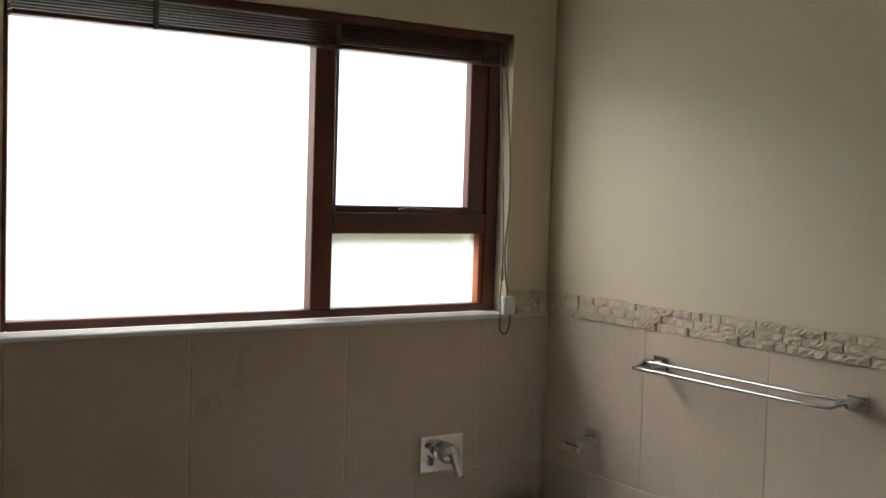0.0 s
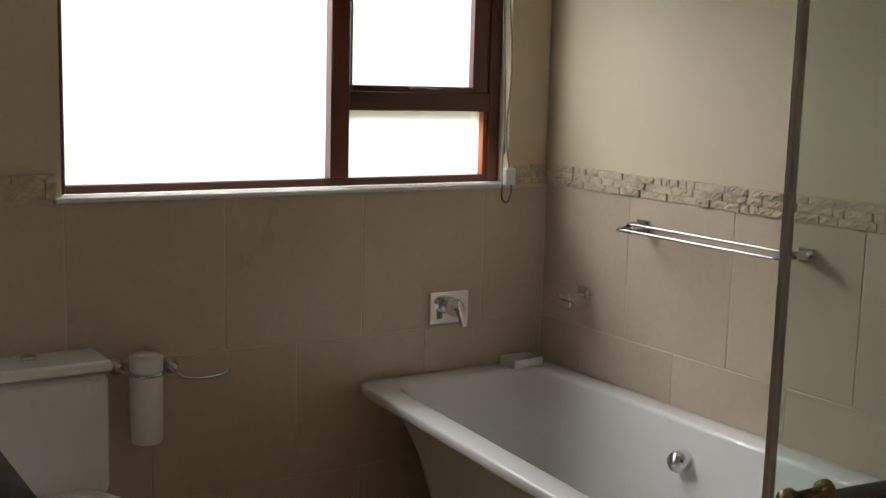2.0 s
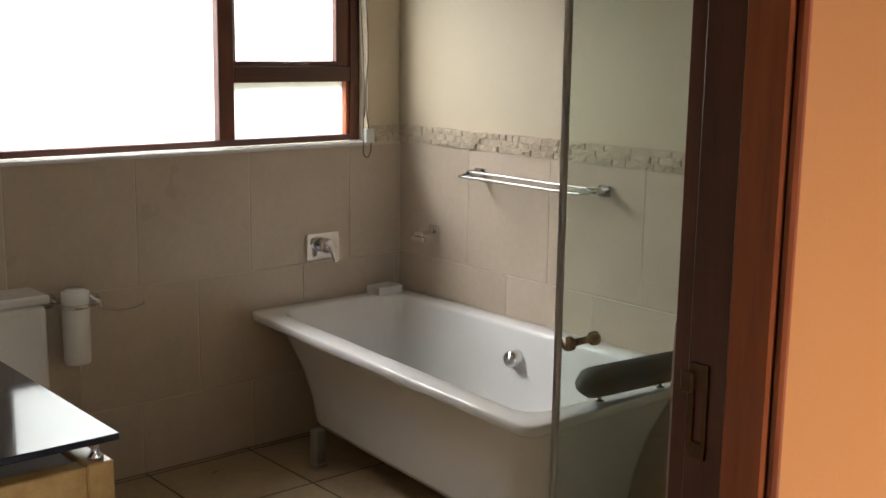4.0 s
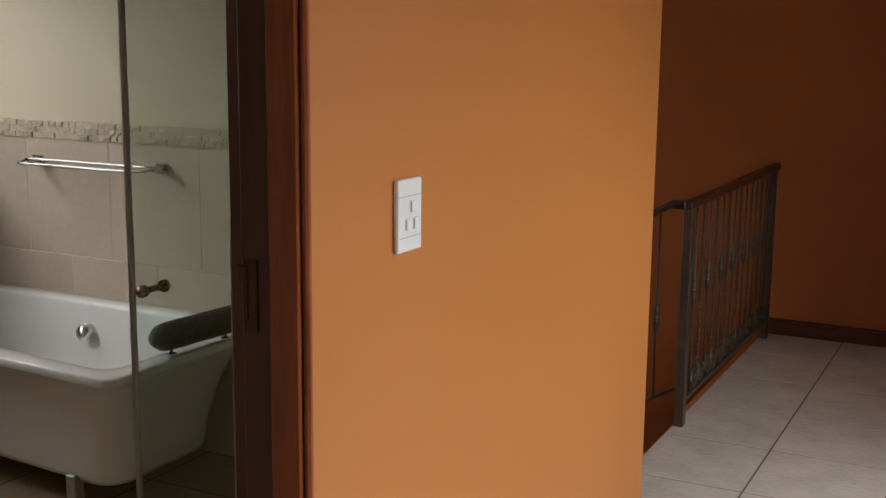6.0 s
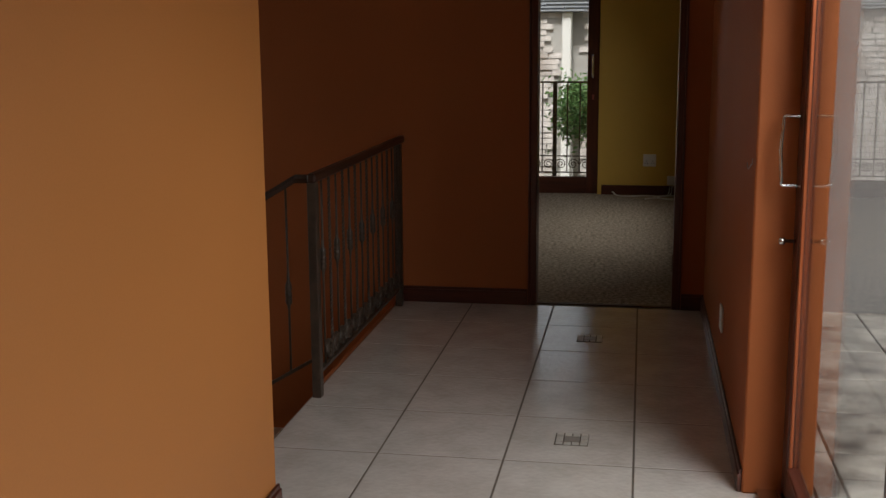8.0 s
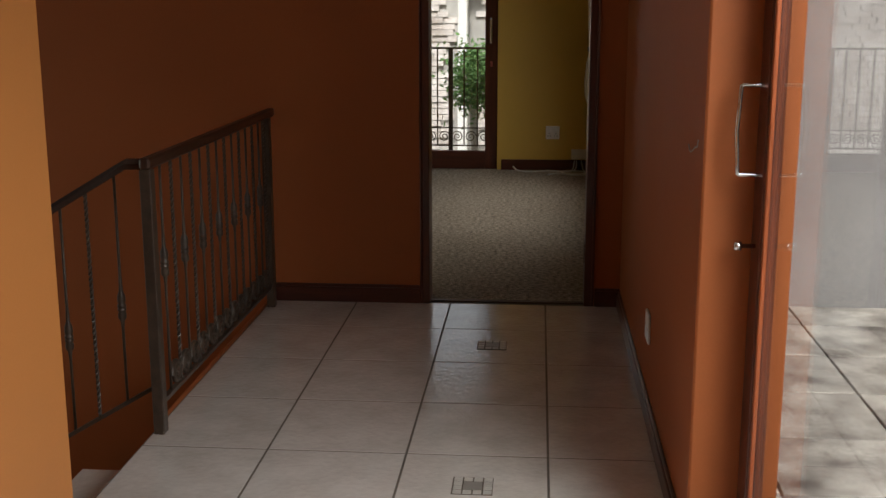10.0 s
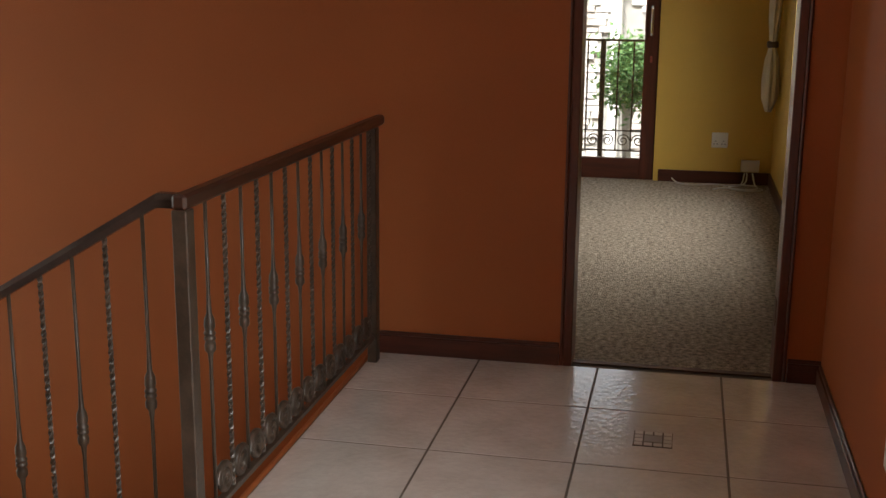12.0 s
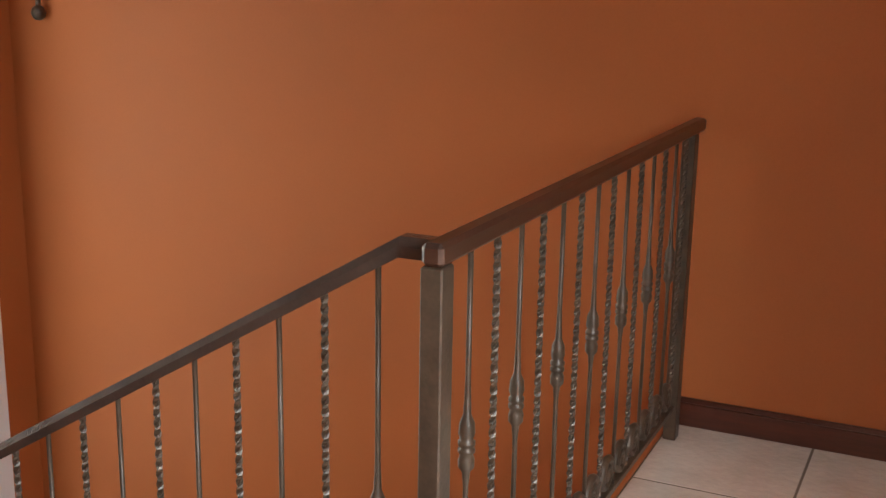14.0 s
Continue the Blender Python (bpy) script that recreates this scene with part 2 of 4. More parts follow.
# ---- large structure ----
H = 2.55          # ceiling height
BX, BY = 2.573, 2.535   # bathroom: inner faces of the tiled walls
OY = -0.69        # orange wall face towards the landing
EX = 5.715        # end wall of the landing
RY = -2.23        # landing wall with the sliding door
SY = 2.34         # back wall of the stairwell
DX0, DX1 = -0.36, 0.56   # bathroom doorway
EDGE = -0.43      # landing edge towards the stairwell
FX = 10.5         # far wall of the carpeted room

# bathroom window wall, opening 0.825..2.40 x 1.245..2.14
w = struct(boxes("wall_bath_window", [
    (-0.62, 0.825, BY + 0.008, 2.79, 0, H), (2.40, 2.573, BY + 0.008, 2.79, 0, H),
    (0.825, 2.40, BY + 0.008, 2.79, 0, 1.232), (0.825, 2.40, BY + 0.008, 2.79, 2.14, H)], M_CREAM), "cream painted wall round the bathroom window")
wall_win = w
wall_bath = struct(box("wall_bath_side", BX + 0.008, 2.66, OY + 0.15, 2.79, -2.9, H, M_CREAM), "cream painted bathroom wall beside the bath")
box("stair_face", 2.66, 2.68, OY + 0.16, SY + 0.45, -2.9, H, M_DEEP_ORANGE, parent=wall_bath)
wall_door = struct(boxes("wall_bath_door", [
    (-2.7, DX0 - 0.04, OY, -0.54, 0, H), (DX1 + 0.02, 2.53, OY, -0.579, 0, H), (DX1 + 0.05, 2.526, -0.58, -0.54, 0, H), (DX0 - 0.04, DX1 + 0.02, OY, -0.54, 2.10, H)], M_ORANGE, 0.004), "orange painted wall with the bathroom doorway")
boxes("inner_face", [(-0.50, DX0 - 0.05, -0.54, -0.53, 0, H), (DX1 + 0.05, 2.573, -0.54, -0.53, 0, H)], M_CREAM, parent=wall_door)
struct(box("wall_bath_left", -0.62, -0.50, -0.54, BY, 0, H, M_CREAM), "cream painted bathroom wall behind the vanity")
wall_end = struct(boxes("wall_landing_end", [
    (EX, EX + 0.14, -1.225, SY + 0.4, -2.9, H), (EX, EX + 0.14, -2.5, -2.085, 0, H), (EX, EX + 0.14, -2.085, -1.225, 2.10, H)], M_DEEP_ORANGE, 0.003), "burnt orange end wall with a doorway")
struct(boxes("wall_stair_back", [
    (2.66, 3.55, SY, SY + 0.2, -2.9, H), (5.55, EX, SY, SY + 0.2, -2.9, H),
    (3.55, 5.55, SY, SY + 0.2, -2.9, -1.2), (3.55, 5.55, SY, SY + 0.2, 2.1, H)], M_DEEP_ORANGE), "orange stairwell wall with a tall window")
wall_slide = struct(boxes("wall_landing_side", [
    (3.0, EX + 0.14, RY - 0.24, RY, 0, H), (-2.7, -0.2, RY - 0.24, RY, 0, H), (-0.2, 3.0, RY - 0.24, RY, 2.1, H)], M_DEEP_ORANGE, 0.006), "orange landing wall beside the sliding door")
struct(box("wall_landing_back", -2.85, -2.7, RY - 0.24, -0.54, 0, H, M_ORANGE), "orange wall closing the landing")
struct(box("ceiling_landing", -2.85, EX + 0.14, RY - 0.24, SY + 0.45, H, H + 0.15, M_WHITE), "white painted ceiling")
struct(box("ceiling_bedroom", EX + 0.14, FX + 0.2, -2.55, 2.2, H, H + 0.15, M_WHITE), "white painted bedroom ceiling")
# carpeted room
struct(boxes("wall_bedroom_far", [(FX, FX + 0.2, -2.5, -1.431, 0, H), (FX, FX + 0.2, 0.35, 2.2, 0, H), (FX, FX + 0.2, -1.431, 0.35, 2.15, H)], M_YELLOW), "mustard yellow bedroom wall beside the glazed door")
struct(boxes("wall_bedroom_right", [(EX + 0.14, 7.6, -2.5, -2.34, 0, H), (9.3, FX, -2.5, -2.34, 0, H), (7.6, 9.3, -2.5, -2.34, 0, 0.95), (7.6, 9.3, -2.5, -2.34, 2.1, H)], M_YELLOW), "mustard yellow bedroom wall with a window")
struct(box("wall_bedroom_left", EX + 0.14, FX, 2.05, 2.2, 0, H, M_YELLOW), "mustard yellow bedroom wall")
boxes("bedroom_face", [(EX + 0.14, EX + 0.15, -1.225, 2.05, 0, H)], M_YELLOW, parent=wall_end)
struct(box("floor_bedroom", EX + 0.07, FX + 0.2, -2.5, 2.2, -0.2, 0.004, M_CARPET), "beige speckled wall-to-wall carpet")

# floors: slabs carry the tiles that are laid at the end of the file
floor_landing = struct(boxes("floor_landing", [(-2.7, EX + 0.07, RY - 0.24, EDGE, -0.25, -0.0012), (-2.7, 2.66, EDGE, OY + 0.15, -0.25, -0.0012)], M_DGROUT), "pale ceramic tiled landing floor with dark grout")
box("edge_band", 3.93, EX, EDGE, EDGE + 0.012, -0.27, 0.012, M_DEEP_ORANGE, 0.003, floor_landing)
floor_bath = struct(box("floor_bathroom", -0.62, 2.66, -0.54, 2.79, -0.2, -0.0012, M_DGROUT), "tan ceramic tiled bathroom floor")
# stair flight going down from the landing
stairs = empty("stairs", (3.3, EDGE, 0))
for i in range(9):
    st = box("step", -0.62, 0.58, i * 0.28, i * 0.28 + 0.30, -2.9, -0.172 * (i + 1), M_LTILE, 0.006, stairs)
tagged(stairs, "pale tiled flight of steps going down from the landing", "stairs", kind="structure")
struct(box("floor_lower", 2.66, EX, EDGE - 0.3, SY + 0.3, -3.1, -2.9, M_LTILE), "pale tiled lower floor under the stairwell")
struct(box("wall_under_landing", 3.93, EX, EDGE - 0.14, EDGE - 0.005, -2.9, -0.25, M_DEEP_ORANGE), "orange wall under the landing edge")

# skirting boards
skirt = struct(boxes("baseboard", [
    (EX - 0.016, EX, -1.208, -0.45, 0.0, 0.078), (EX - 0.011, EX, -1.208, -0.45, 0.078, 0.095),
    (EX - 0.016, EX, RY, -2.102, 0.0, 0.078), (EX - 0.011, EX, RY, -2.102, 0.078, 0.095)], M_WOODY, 0.003), "dark red wooden baseboard")
struct(boxes("baseboard", [(3.01, EX - 0.016, RY, RY + 0.016, 0.0, 0.066), (3.01, EX - 0.016, RY, RY + 0.01, 0.066, 0.085),
    (0.65, 2.546, OY - 0.016, OY, 0.0, 0.11), (0.65, 2.541, OY - 0.011, OY, 0.11, 0.128), (2.53, 2.546, OY, -0.545, 0.0, 0.11)], M_WOODX, 0.003), "dark red wooden baseboard")
struct(boxes("baseboard", [(FX - 0.016, FX, -2.34, -1.47, 0.004, 0.10), (EX + 0.2, FX - 0.016, -2.34, -2.324, 0.004, 0.10)], M_WOODY, 0.003), "dark red wooden bedroom baseboard")

# bathroom door frame
df = empty("door_frame_1", (DX1, OY, 0))
box("jamb", 0.0, 0.02, -0.01, 0.112, 0, 2.07, M_WOOD, 0.003, df)
box("jamb", -1.04, -1.005, -0.01, 0.125, 0, 2.07, M_WOOD, 0.003, df)
box("head", -1.04, 0.02, -0.01, 0.125, 2.07, 2.10, M_WOODX, 0.003, df)
box("lining", 0.0205, 0.0495, 0.1125, 0.149, 0, 2.07, M_WOOD, 0.002, df)
# stop and architraves take the brighter wood, as if catching the landing light
boxes("stop", [(-0.010, 0.0, -0.0095, 0.05, 0, 2.06)], M_WOOD_LIT, 0.003, df)
boxes("architrave", [(-0.004, 0.009, -0.024, -0.0105, 0, 2.15), (0.009, 0.019, -0.018, -0.0105, 0, 2.15), (0.0205, 0.028, -0.012, -0.0005, 0, 2.15)], M_WOOD_LIT, 0.004, df)
boxes("architrave", [(-1.08, -1.0, -0.02, -0.0005, 0, 2.15)], M_WOOD_LIT, 0.004, df)
boxes("architrave", [(-1.0, -0.004, -0.02, -0.0005, 2.07, 2.15)], M_WOODX, 0.004, df)
boxes("strike_plate", [(-0.003, -0.0005, 0.078, 0.104, 1.255, 1.29), (-0.003, -0.0005, 0.078, 0.104, 1.17, 1.19), (-0.003, -0.0005, 0.078, 0.084, 1.19, 1.255), (-0.003, -0.0005, 0.098, 0.106, 1.19, 1.255)], M_BRASS, 0.0, df)
boxes("strike_lip", [(-0.007, -0.001, 0.098, 0.118, 1.25, 1.28)], M_BRASS, 0.003, df)
tagged(df, "dark red varnished wooden door frame with brass strike plate", kind="structure")

# bedroom door frame in the end wall
bf = empty("door_frame_2", (EX, -1.225, 0))
box("jamb", -0.012, 0.15, -0.035, 0.0, 0, 2.07, M_WOOD, 0.003, bf)
box("jamb", -0.012, 0.15, -0.86, -0.825, 0, 2.07, M_WOOD, 0.003, bf)
box("head", -0.012, 0.15, -0.86, 0.0, 2.07, 2.10, M_WOODY, 0.003, bf)
boxes("architrave", [(-0.014, -0.0005, 0.001, 0.014, 0, 2.11), (-0.014, -0.0005, -0.874, -0.861, 0, 2.11)], M_WOOD, 0.004, bf)
boxes("hinge", [(0.02, 0.09, -0.8245, -0.821, 0.22, 0.32)], M_BRASS, 0.0, bf)
boxes("threshold", [(0.03, 0.07, -0.825, -0.035, 0.0, 0.006)], M_BRASS, 0.002, bf)
tagged(bf, "dark red wooden door frame with a steel threshold", kind="structure")


def glazed_panel(name, x0, x1, y, z0, z1, stile, rail_b, glass, depth=0.045, mat=M_WOOD, matx=M_WOODX):
    """A timber framed pane in a wall that runs along x."""
    p = empty(name, ((x0 + x1) / 2, y, z0))
    hw, h = (x1 - x0) / 2, z1 - z0
    box("stile", -hw, -hw + stile, -depth / 2, depth / 2, 0, h, mat, 0.004, p)
    box("stile", hw - stile, hw, -depth / 2, depth / 2, 0, h, mat, 0.004, p)
    box("rail", -hw + stile, hw - stile, -depth / 2, depth / 2, 0, rail_b, matx, 0.004, p)
    box("rail", -hw + stile, hw - stile, -depth / 2, depth / 2, h - stile, h, matx, 0.004, p)
    g = box("pane", -hw + stile, hw - stile, -0.003, 0.003, rail_b, h - stile, glass, 0, p)
    g.visible_shadow = False
    return p


# sliding door to the terrace
sl = glazed_panel("door_2", 1.33, 2.998, -2.385, 0.03, 2.08, 0.11, 0.12, M_GLASS)
boxes("glazing_bead", [(0.834 - 0.128, 0.834 - 0.11, 0.006, 0.018, 0.12, 1.94), (-0.834 + 0.11, -0.834 + 0.128, 0.006, 0.018, 0.12, 1.94)], M_WOOD_LIT, 0.003, sl)
tube("handle", [(0.775, 0.022, 1.066), (0.775, 0.074, 1.066), (0.775, 0.078, 1.07), (0.775, 0.084, 1.18), (0.775, 0.078, 1.288), (0.775, 0.074, 1.292), (0.775, 0.022, 1.292)], 0.0055, M_CHROME, sl, False)
lathe("lock", [(0.0, 0.0), (0.006, 0.0), (0.006, 0.034), (0.013, 0.036), (0.013, 0.05), (0.010, 0.054), (0.0, 0.054)], M_CHROME, (0.775, 0.023, 0.882), "y", 20, sl)
tagged(sl, "dark red wooden sliding glass door with chrome handle", kind="structure")
sl2 = glazed_panel("door_2_second", -0.19, 1.10, -2.315, 0.03, 2.08, 0.12, 0.12, M_GLASS)
tagged(sl2, "dark red wooden sliding glass door leaf", kind="structure")
struct(boxes("door_2_track", [(-0.2, 3.0, -2.44, -2.28, -0.005, 0.022), (-0.2, 3.0, -2.35, -2.345, 0.022, 0.034), (-0.2, 3.0, -2.42, -2.415, 0.022, 0.034)], M_CHROME, 0.002), "aluminium sliding door track")

# glazed door of the carpeted room
bd = empty("door_3", (FX + 0.06, -1.43, 0))
boxes("stile", [(-0.03, 0.03, 0.0, 0.115, 0.005, 2.14)], M_WOOD, 0.005, bd)
boxes("stile", [(-0.03, 0.03, 1.66, 1.775, 0.005, 2.14)], M_WOOD, 0.005, bd)
boxes("rail", [(-0.03, 0.03, 0.115, 1.66, 0.005, 0.17)], M_WOODY, 0.005, bd)
boxes("rail", [(-0.03, 0.03, 0.115, 1.66, 2.03, 2.14)], M_WOODY, 0.005, bd)
g = boxes("pane", [(-0.003, 0.003, 0.115, 1.66, 0.17, 2.03)], M_GLASS, 0, bd)
g.visible_shadow = False
tube("handle", [(-0.03, 0.06, 1.15), (-0.075, 0.06, 1.16), (-0.08, 0.06, 1.19), (-0.08, 0.06, 1.34), (-0.075, 0.06, 1.37), (-0.03, 0.06, 1.38)], 0.011, M_CHROME, bd)
boxes("lock_tag", [(-0.035, -0.03, 0.048, 0.068, 0.94, 0.99)], M_RED, 0.003, bd)
tagged(bd, "dark red wooden glazed balcony door with chrome handle", kind="structure")

# stairwell window
sw = glazed_panel("window_2", 3.56, 5.545, SY + 0.01, -1.19, 2.09, 0.09, 0.05, M_FROST, mat=M_PLASTIC, matx=M_PLASTIC)
tagged(sw, "tall white framed frosted stair window", kind="structure")
# bedroom window
bw = glazed_panel("window_3", 7.61, 9.29, -2.43, 0.96, 2.09, 0.05, 0.05, M_GLASS)
tagged(bw, "dark wooden framed bedroom window", kind="structure")

# bathroom window with one fixed and two right hand sashes
WY = 2.63
bwn = empty("window_1", (1.61, WY, 1.245))


def wbox(name, x0, x1, z0, z1, y0, y1, mat):
    return box(name, x0 - 1.61, x1 - 1.61, y0, y1, z0 - 1.245, z1 - 1.245, mat, 0.003, bwn)


wbox("frame", 0.826, 0.852, 1.246, 2.139, -0.03, 0.05, M_WOOD)
wbox("frame", 2.350, 2.399, 1.246, 2.139, -0.03, 0.05, M_WOOD)
wbox("frame", 0.852, 2.350, 1.246, 1.272, -0.03, 0.05, M_WOODX)
wbox("frame", 0.852, 2.350, 2.110, 2.139, -0.03, 0.05, M_WOODX)
wbox("mullion", 1.715, 1.785, 1.272, 2.110, -0.03, 0.05, M_WOOD)
wbox("transom", 1.785, 2.350, 1.497, 1.562, -0.03, 0.05, M_WOODX)
for x0, x1, z0, z1 in ((1.785, 1.800, 1.562, 2.11), (2.285, 2.35, 1.562, 2.11)):
    wbox("sash_stile", x0, x1, z0, z1, -0.02, 0.03, M_WOOD)
for z0, z1 in ((1.562, 1.582), (2.06, 2.11)):
    wbox("sash_rail", 1.800, 2.285, z0, z1, -0.02, 0.03, M_WOODX)
for z0, z1, x0, x1 in ((1.272, 2.11, 0.852, 1.715), (1.582, 2.06, 1.800, 2.285), (1.272, 1.497, 1.785, 2.335)):
    p = wbox("pane", x0, x1, z0, z1, 0.006, 0.012, M_FROST)
    p.visible_shadow = False
box("stile_lower", 2.335 - 1.61, 2.35 - 1.61, -0.02, 0.03, 0.027, 0.252, M_WOOD_LIT, 0.002, bwn)
tube("catch", [(0.405, -0.028, 0.325), (0.43, -0.045, 0.33), (0.47, -0.05, 0.328), (0.52, -0.04, 0.326)], 0.005, M_IRON, bwn)
tagged(bwn, "dark red wooden frosted window with one opening sash", kind="structure")
struct(box("window_sill", 0.80, 2.415, BY - 0.018, WY - 0.03, 1.228, 1.2455, M_CERAM, 0.004), "white window sill")

blind = empty("venetian_blind", (1.61, 2.575, 2.05))
box("headrail", -0.775, 0.785, -0.03, 0.025, 0.062, 0.088, M_WOODX, 0.004, blind)
for i in range(7):
    box("slat", -0.765, 0.775, -0.027 + 0.002 * (i % 2), 0.025, 0.004 + i * 0.008, 0.0085 + i * 0.008, M_WOODX, 0.001, blind)
box("bottom_rail", -0.765, 0.775, -0.025, 0.025, -0.012, 0.001, M_WOODX, 0.003, blind)
for x in (-0.4, 0.15, 0.68):
    box("ladder_clip", x - 0.008, x + 0.008, -0.030, -0.0265, -0.014, 0.06, M_IRON, 0.001, blind)
tube("pull_cord", [(0.735, -0.03, 0.06), (0.74, -0.055, -0.3), (0.755, -0.055, -0.62), (0.75, -0.058, -0.80), (0.765, -0.06, -0.872), (0.785, -0.06, -0.85), (0.788, -0.058, -0.79)], 0.003, M_CORDB, blind)
tube("pull_cord", [(0.755, -0.03, 0.06), (0.775, -0.055, -0.4), (0.765, -0.055, -0.66), (0.788, -0.058, -0.79)], 0.003, M_CORDB, blind)
lathe("cord_tassel", [(0.0, 0), (0.006, 0.0), (0.006, 0.03), (0.003, 0.04), (0, 0.04)], M_CORDB, (0.768, -0.036, -0.70), "z", 10, blind)
box("cord_cleat", 0.755, 0.80, -0.072, -0.045, -0.81, -0.75, M_PLASTIC, 0.004, blind)
tagged(blind, "raised dark wooden venetian blind with hanging pull cords", "blind")

# ---- bathroom things ----


def rim_loop(inset, z, bottom=0.0, n=8, r=0.06):
    """Rounded outline of the bath; bottom pulls it inwards all round."""
    x0a, x0b, x1, y0, y1 = 1.665, 1.785, 2.566, 0.785, 2.528
    k = inset + bottom
    cs = [(x0a + k, y0 + k), (x1 - k, y0 + k), (x1 - k, y1 - k), (x0b + k, y1 - k)]
    pts = []
    for i, c in enumerate(cs):
        c = Vector(c)
        a = (Vector(cs[i - 1]) - c).normalized()
        b = (Vector(cs[(i + 1) % 4]) - c).normalized()
        for j in range(n + 1):
            t = j / n
            p = c + a * r * (1 - t) ** 2 + b * r * t ** 2
            pts.append((p.x, p.y, z))
    return pts


def bathtub():
    tub = empty("bathtub", (2.1, 1.65, 0))
    bm = bmesh.new()
    stack = [(0.29, 0.122), (0.24, 0.122), (0.178, 0.128), (0.170, 0.15), (0.158, 0.25), (0.130, 0.37), (0.092, 0.475), (0.068, 0.545), (0.066, 0.552)]
    loops = [rim_loop(0, z, k, r=0.12) for k, z in stack]
    loops += [rim_loop(0.003, 0.551), rim_loop(0.0, 0.556), rim_loop(0.0, 0.580), rim_loop(0.003, 0.584), rim_loop(0.008, 0.586)]
    loops += [rim_loop(0.082, 0.586, r=0.10), rim_loop(0.09, 0.582, r=0.11), rim_loop(0.096, 0.57, r=0.12), rim_loop(0.13, 0.42, r=0.14), rim_loop(0.19, 0.22, r=0.16), rim_loop(0.235, 0.165, r=0.11), rim_loop(0.29, 0.155, r=0.12)]
    rings = [[bm.verts.new((p[0] - 2.1, p[1] - 1.65, p[2])) for p in lp] for lp in loops]
    n = len(rings[0])
    for a, b in zip(rings, rings[1:]):
        for i in range(n):
            bm.faces.new((a[i], a[(i + 1) % n], b[(i + 1) % n], b[i]))
    bm.faces.new(rings[0])
    bm.faces.new(rings[-1])
    body = new("shell", mesh_of("shell", bm, M_ACRYL, True))
    body.parent = tub
    for x, y in ((-0.205, 0.54), (-0.245, -0.50), (0.2, 0.50), (0.2, -0.48)):
        boxes("foot", [(x - 0.028, x + 0.028, y - 0.03, y + 0.03, 0.0, 0.012), (x - 0.024, x + 0.024, y - 0.022, y + 0.022, 0.012, 0.15)], M_ALU, 0.004, tub)
    lathe("overflow", [(0.0, 0.02), (0.03, 0.02), (0.034, 0.012), (0.034, -0.028), (0.028, -0.04), (0.0, -0.042)], M_CHROME, (0.343, -0.01, 0.47), "x", 20, tub)
    return tagged(tub, "white acrylic freestanding bathtub with chrome feet", "bathtub")


bathtub()

pil = empty("bath_pillow", (2.18, 0.795, 0.587))
prof = [(0.0, -0.255), (0.025, -0.25), (0.048, -0.215), (0.052, -0.19), (0.052, 0.19), (0.048, 0.215), (0.025, 0.25), (0.0, 0.255)]
lathe("cushion", prof, M_CUSHION, (0, 0.02, 0.066), "x", 8, pil)
for x in (-0.17, 0.09):
    lathe("foot", [(0.0, 0), (0.018, 0), (0.016, 0.006), (0.006, 0.008), (0.006, 0.02), (0, 0.02)], M_CHROME, (x, 0.02, 0.0), "z", 14, pil)
pil.rotation_euler[2] = radians(-6)
tagged(pil, "charcoal foam bath pillow on chrome feet, on the bath rim", "bath pillow")

dish = empty("soap_box", (2.43, 2.455, 0.587))
boxes("tray", [(-0.065, 0.065, -0.045, 0.045, 0.0, 0.006), (-0.065, -0.059, -0.045, 0.045, 0.006, 0.034), (0.059, 0.065, -0.045, 0.045, 0.006, 0.034), (-0.059, 0.059, -0.045, -0.039, 0.006, 0.034), (-0.059, 0.059, 0.039, 0.045, 0.006, 0.034)], M_PLASTIC, 0.002, dish)
tagged(dish, "small white plastic soap tray on the bath corner", "soap tray")

# towel rail: two thin bars between angled brackets
tr = empty("towel_rail", (BX - 0.001, 1.665, 1.145))
for s in (-1, 1):
    bm = bmesh.new()
    add_box(bm, -0.012, 0.0, s * 0.335 - 0.03, s * 0.335 + 0.03, -0.022, 0.022, 0.003)
    add_box(bm, -0.075, -0.012, s * 0.335 - 0.018, s * 0.335 + 0.018, -0.008, 0.008, 0.003)
    o = new("bracket", mesh_of("bracket", bm, M_CHROME))
    o.parent = tr
for dx, dz in ((-0.075, 0.012), (-0.118, -0.004)):
    tube("bar", [(-0.03, -0.345, 0.012), (dx, -0.335, dz), (dx, -0.31, dz), (dx, 0.31, dz), (dx, 0.335, dz), (-0.03, 0.345, 0.012)], 0.0055, M_CHROME, tr, False)
tagged(tr, "chrome double towel rail on the tiled wall", "towel rail")

sd = empty("soap_holder", (BX - 0.001, 2.288, 0.865))
boxes("plate", [(-0.012, 0, -0.03, 0.03, -0.01, 0.03)], M_CHROME, 0.004, sd)
boxes("ledge", [(-0.085, -0.012, -0.012, 0.012, -0.006, 0.01), (-0.10, -0.075, -0.04, 0.04, -0.032, -0.012), (-0.095, -0.08, -0.03, 0.03, -0.012, 0.006)], M_CHROME, 0.004, sd)
tagged(sd, "small chrome soap holder on the tiled wall", "soap holder")

tap = empty("bath_mixer", (2.153, BY - 0.0005, 0.812))
box("plate", -0.082, 0.082, -0.012, 0.0, -0.057, 0.057, M_CHROME, 0.003, tap)
lathe("body", [(0.0, 0.0), (0.032, 0.0), (0.032, -0.035), (0.027, -0.04), (0.027, -0.06), (0.0, -0.062)], M_CHROME, (0, -0.012, 0.006), "y", 24, tap)
bm = bmesh.new()
add_box(bm, -0.012, 0.012, -0.086, -0.068, -0.062, 0.012, 0.006, 2)
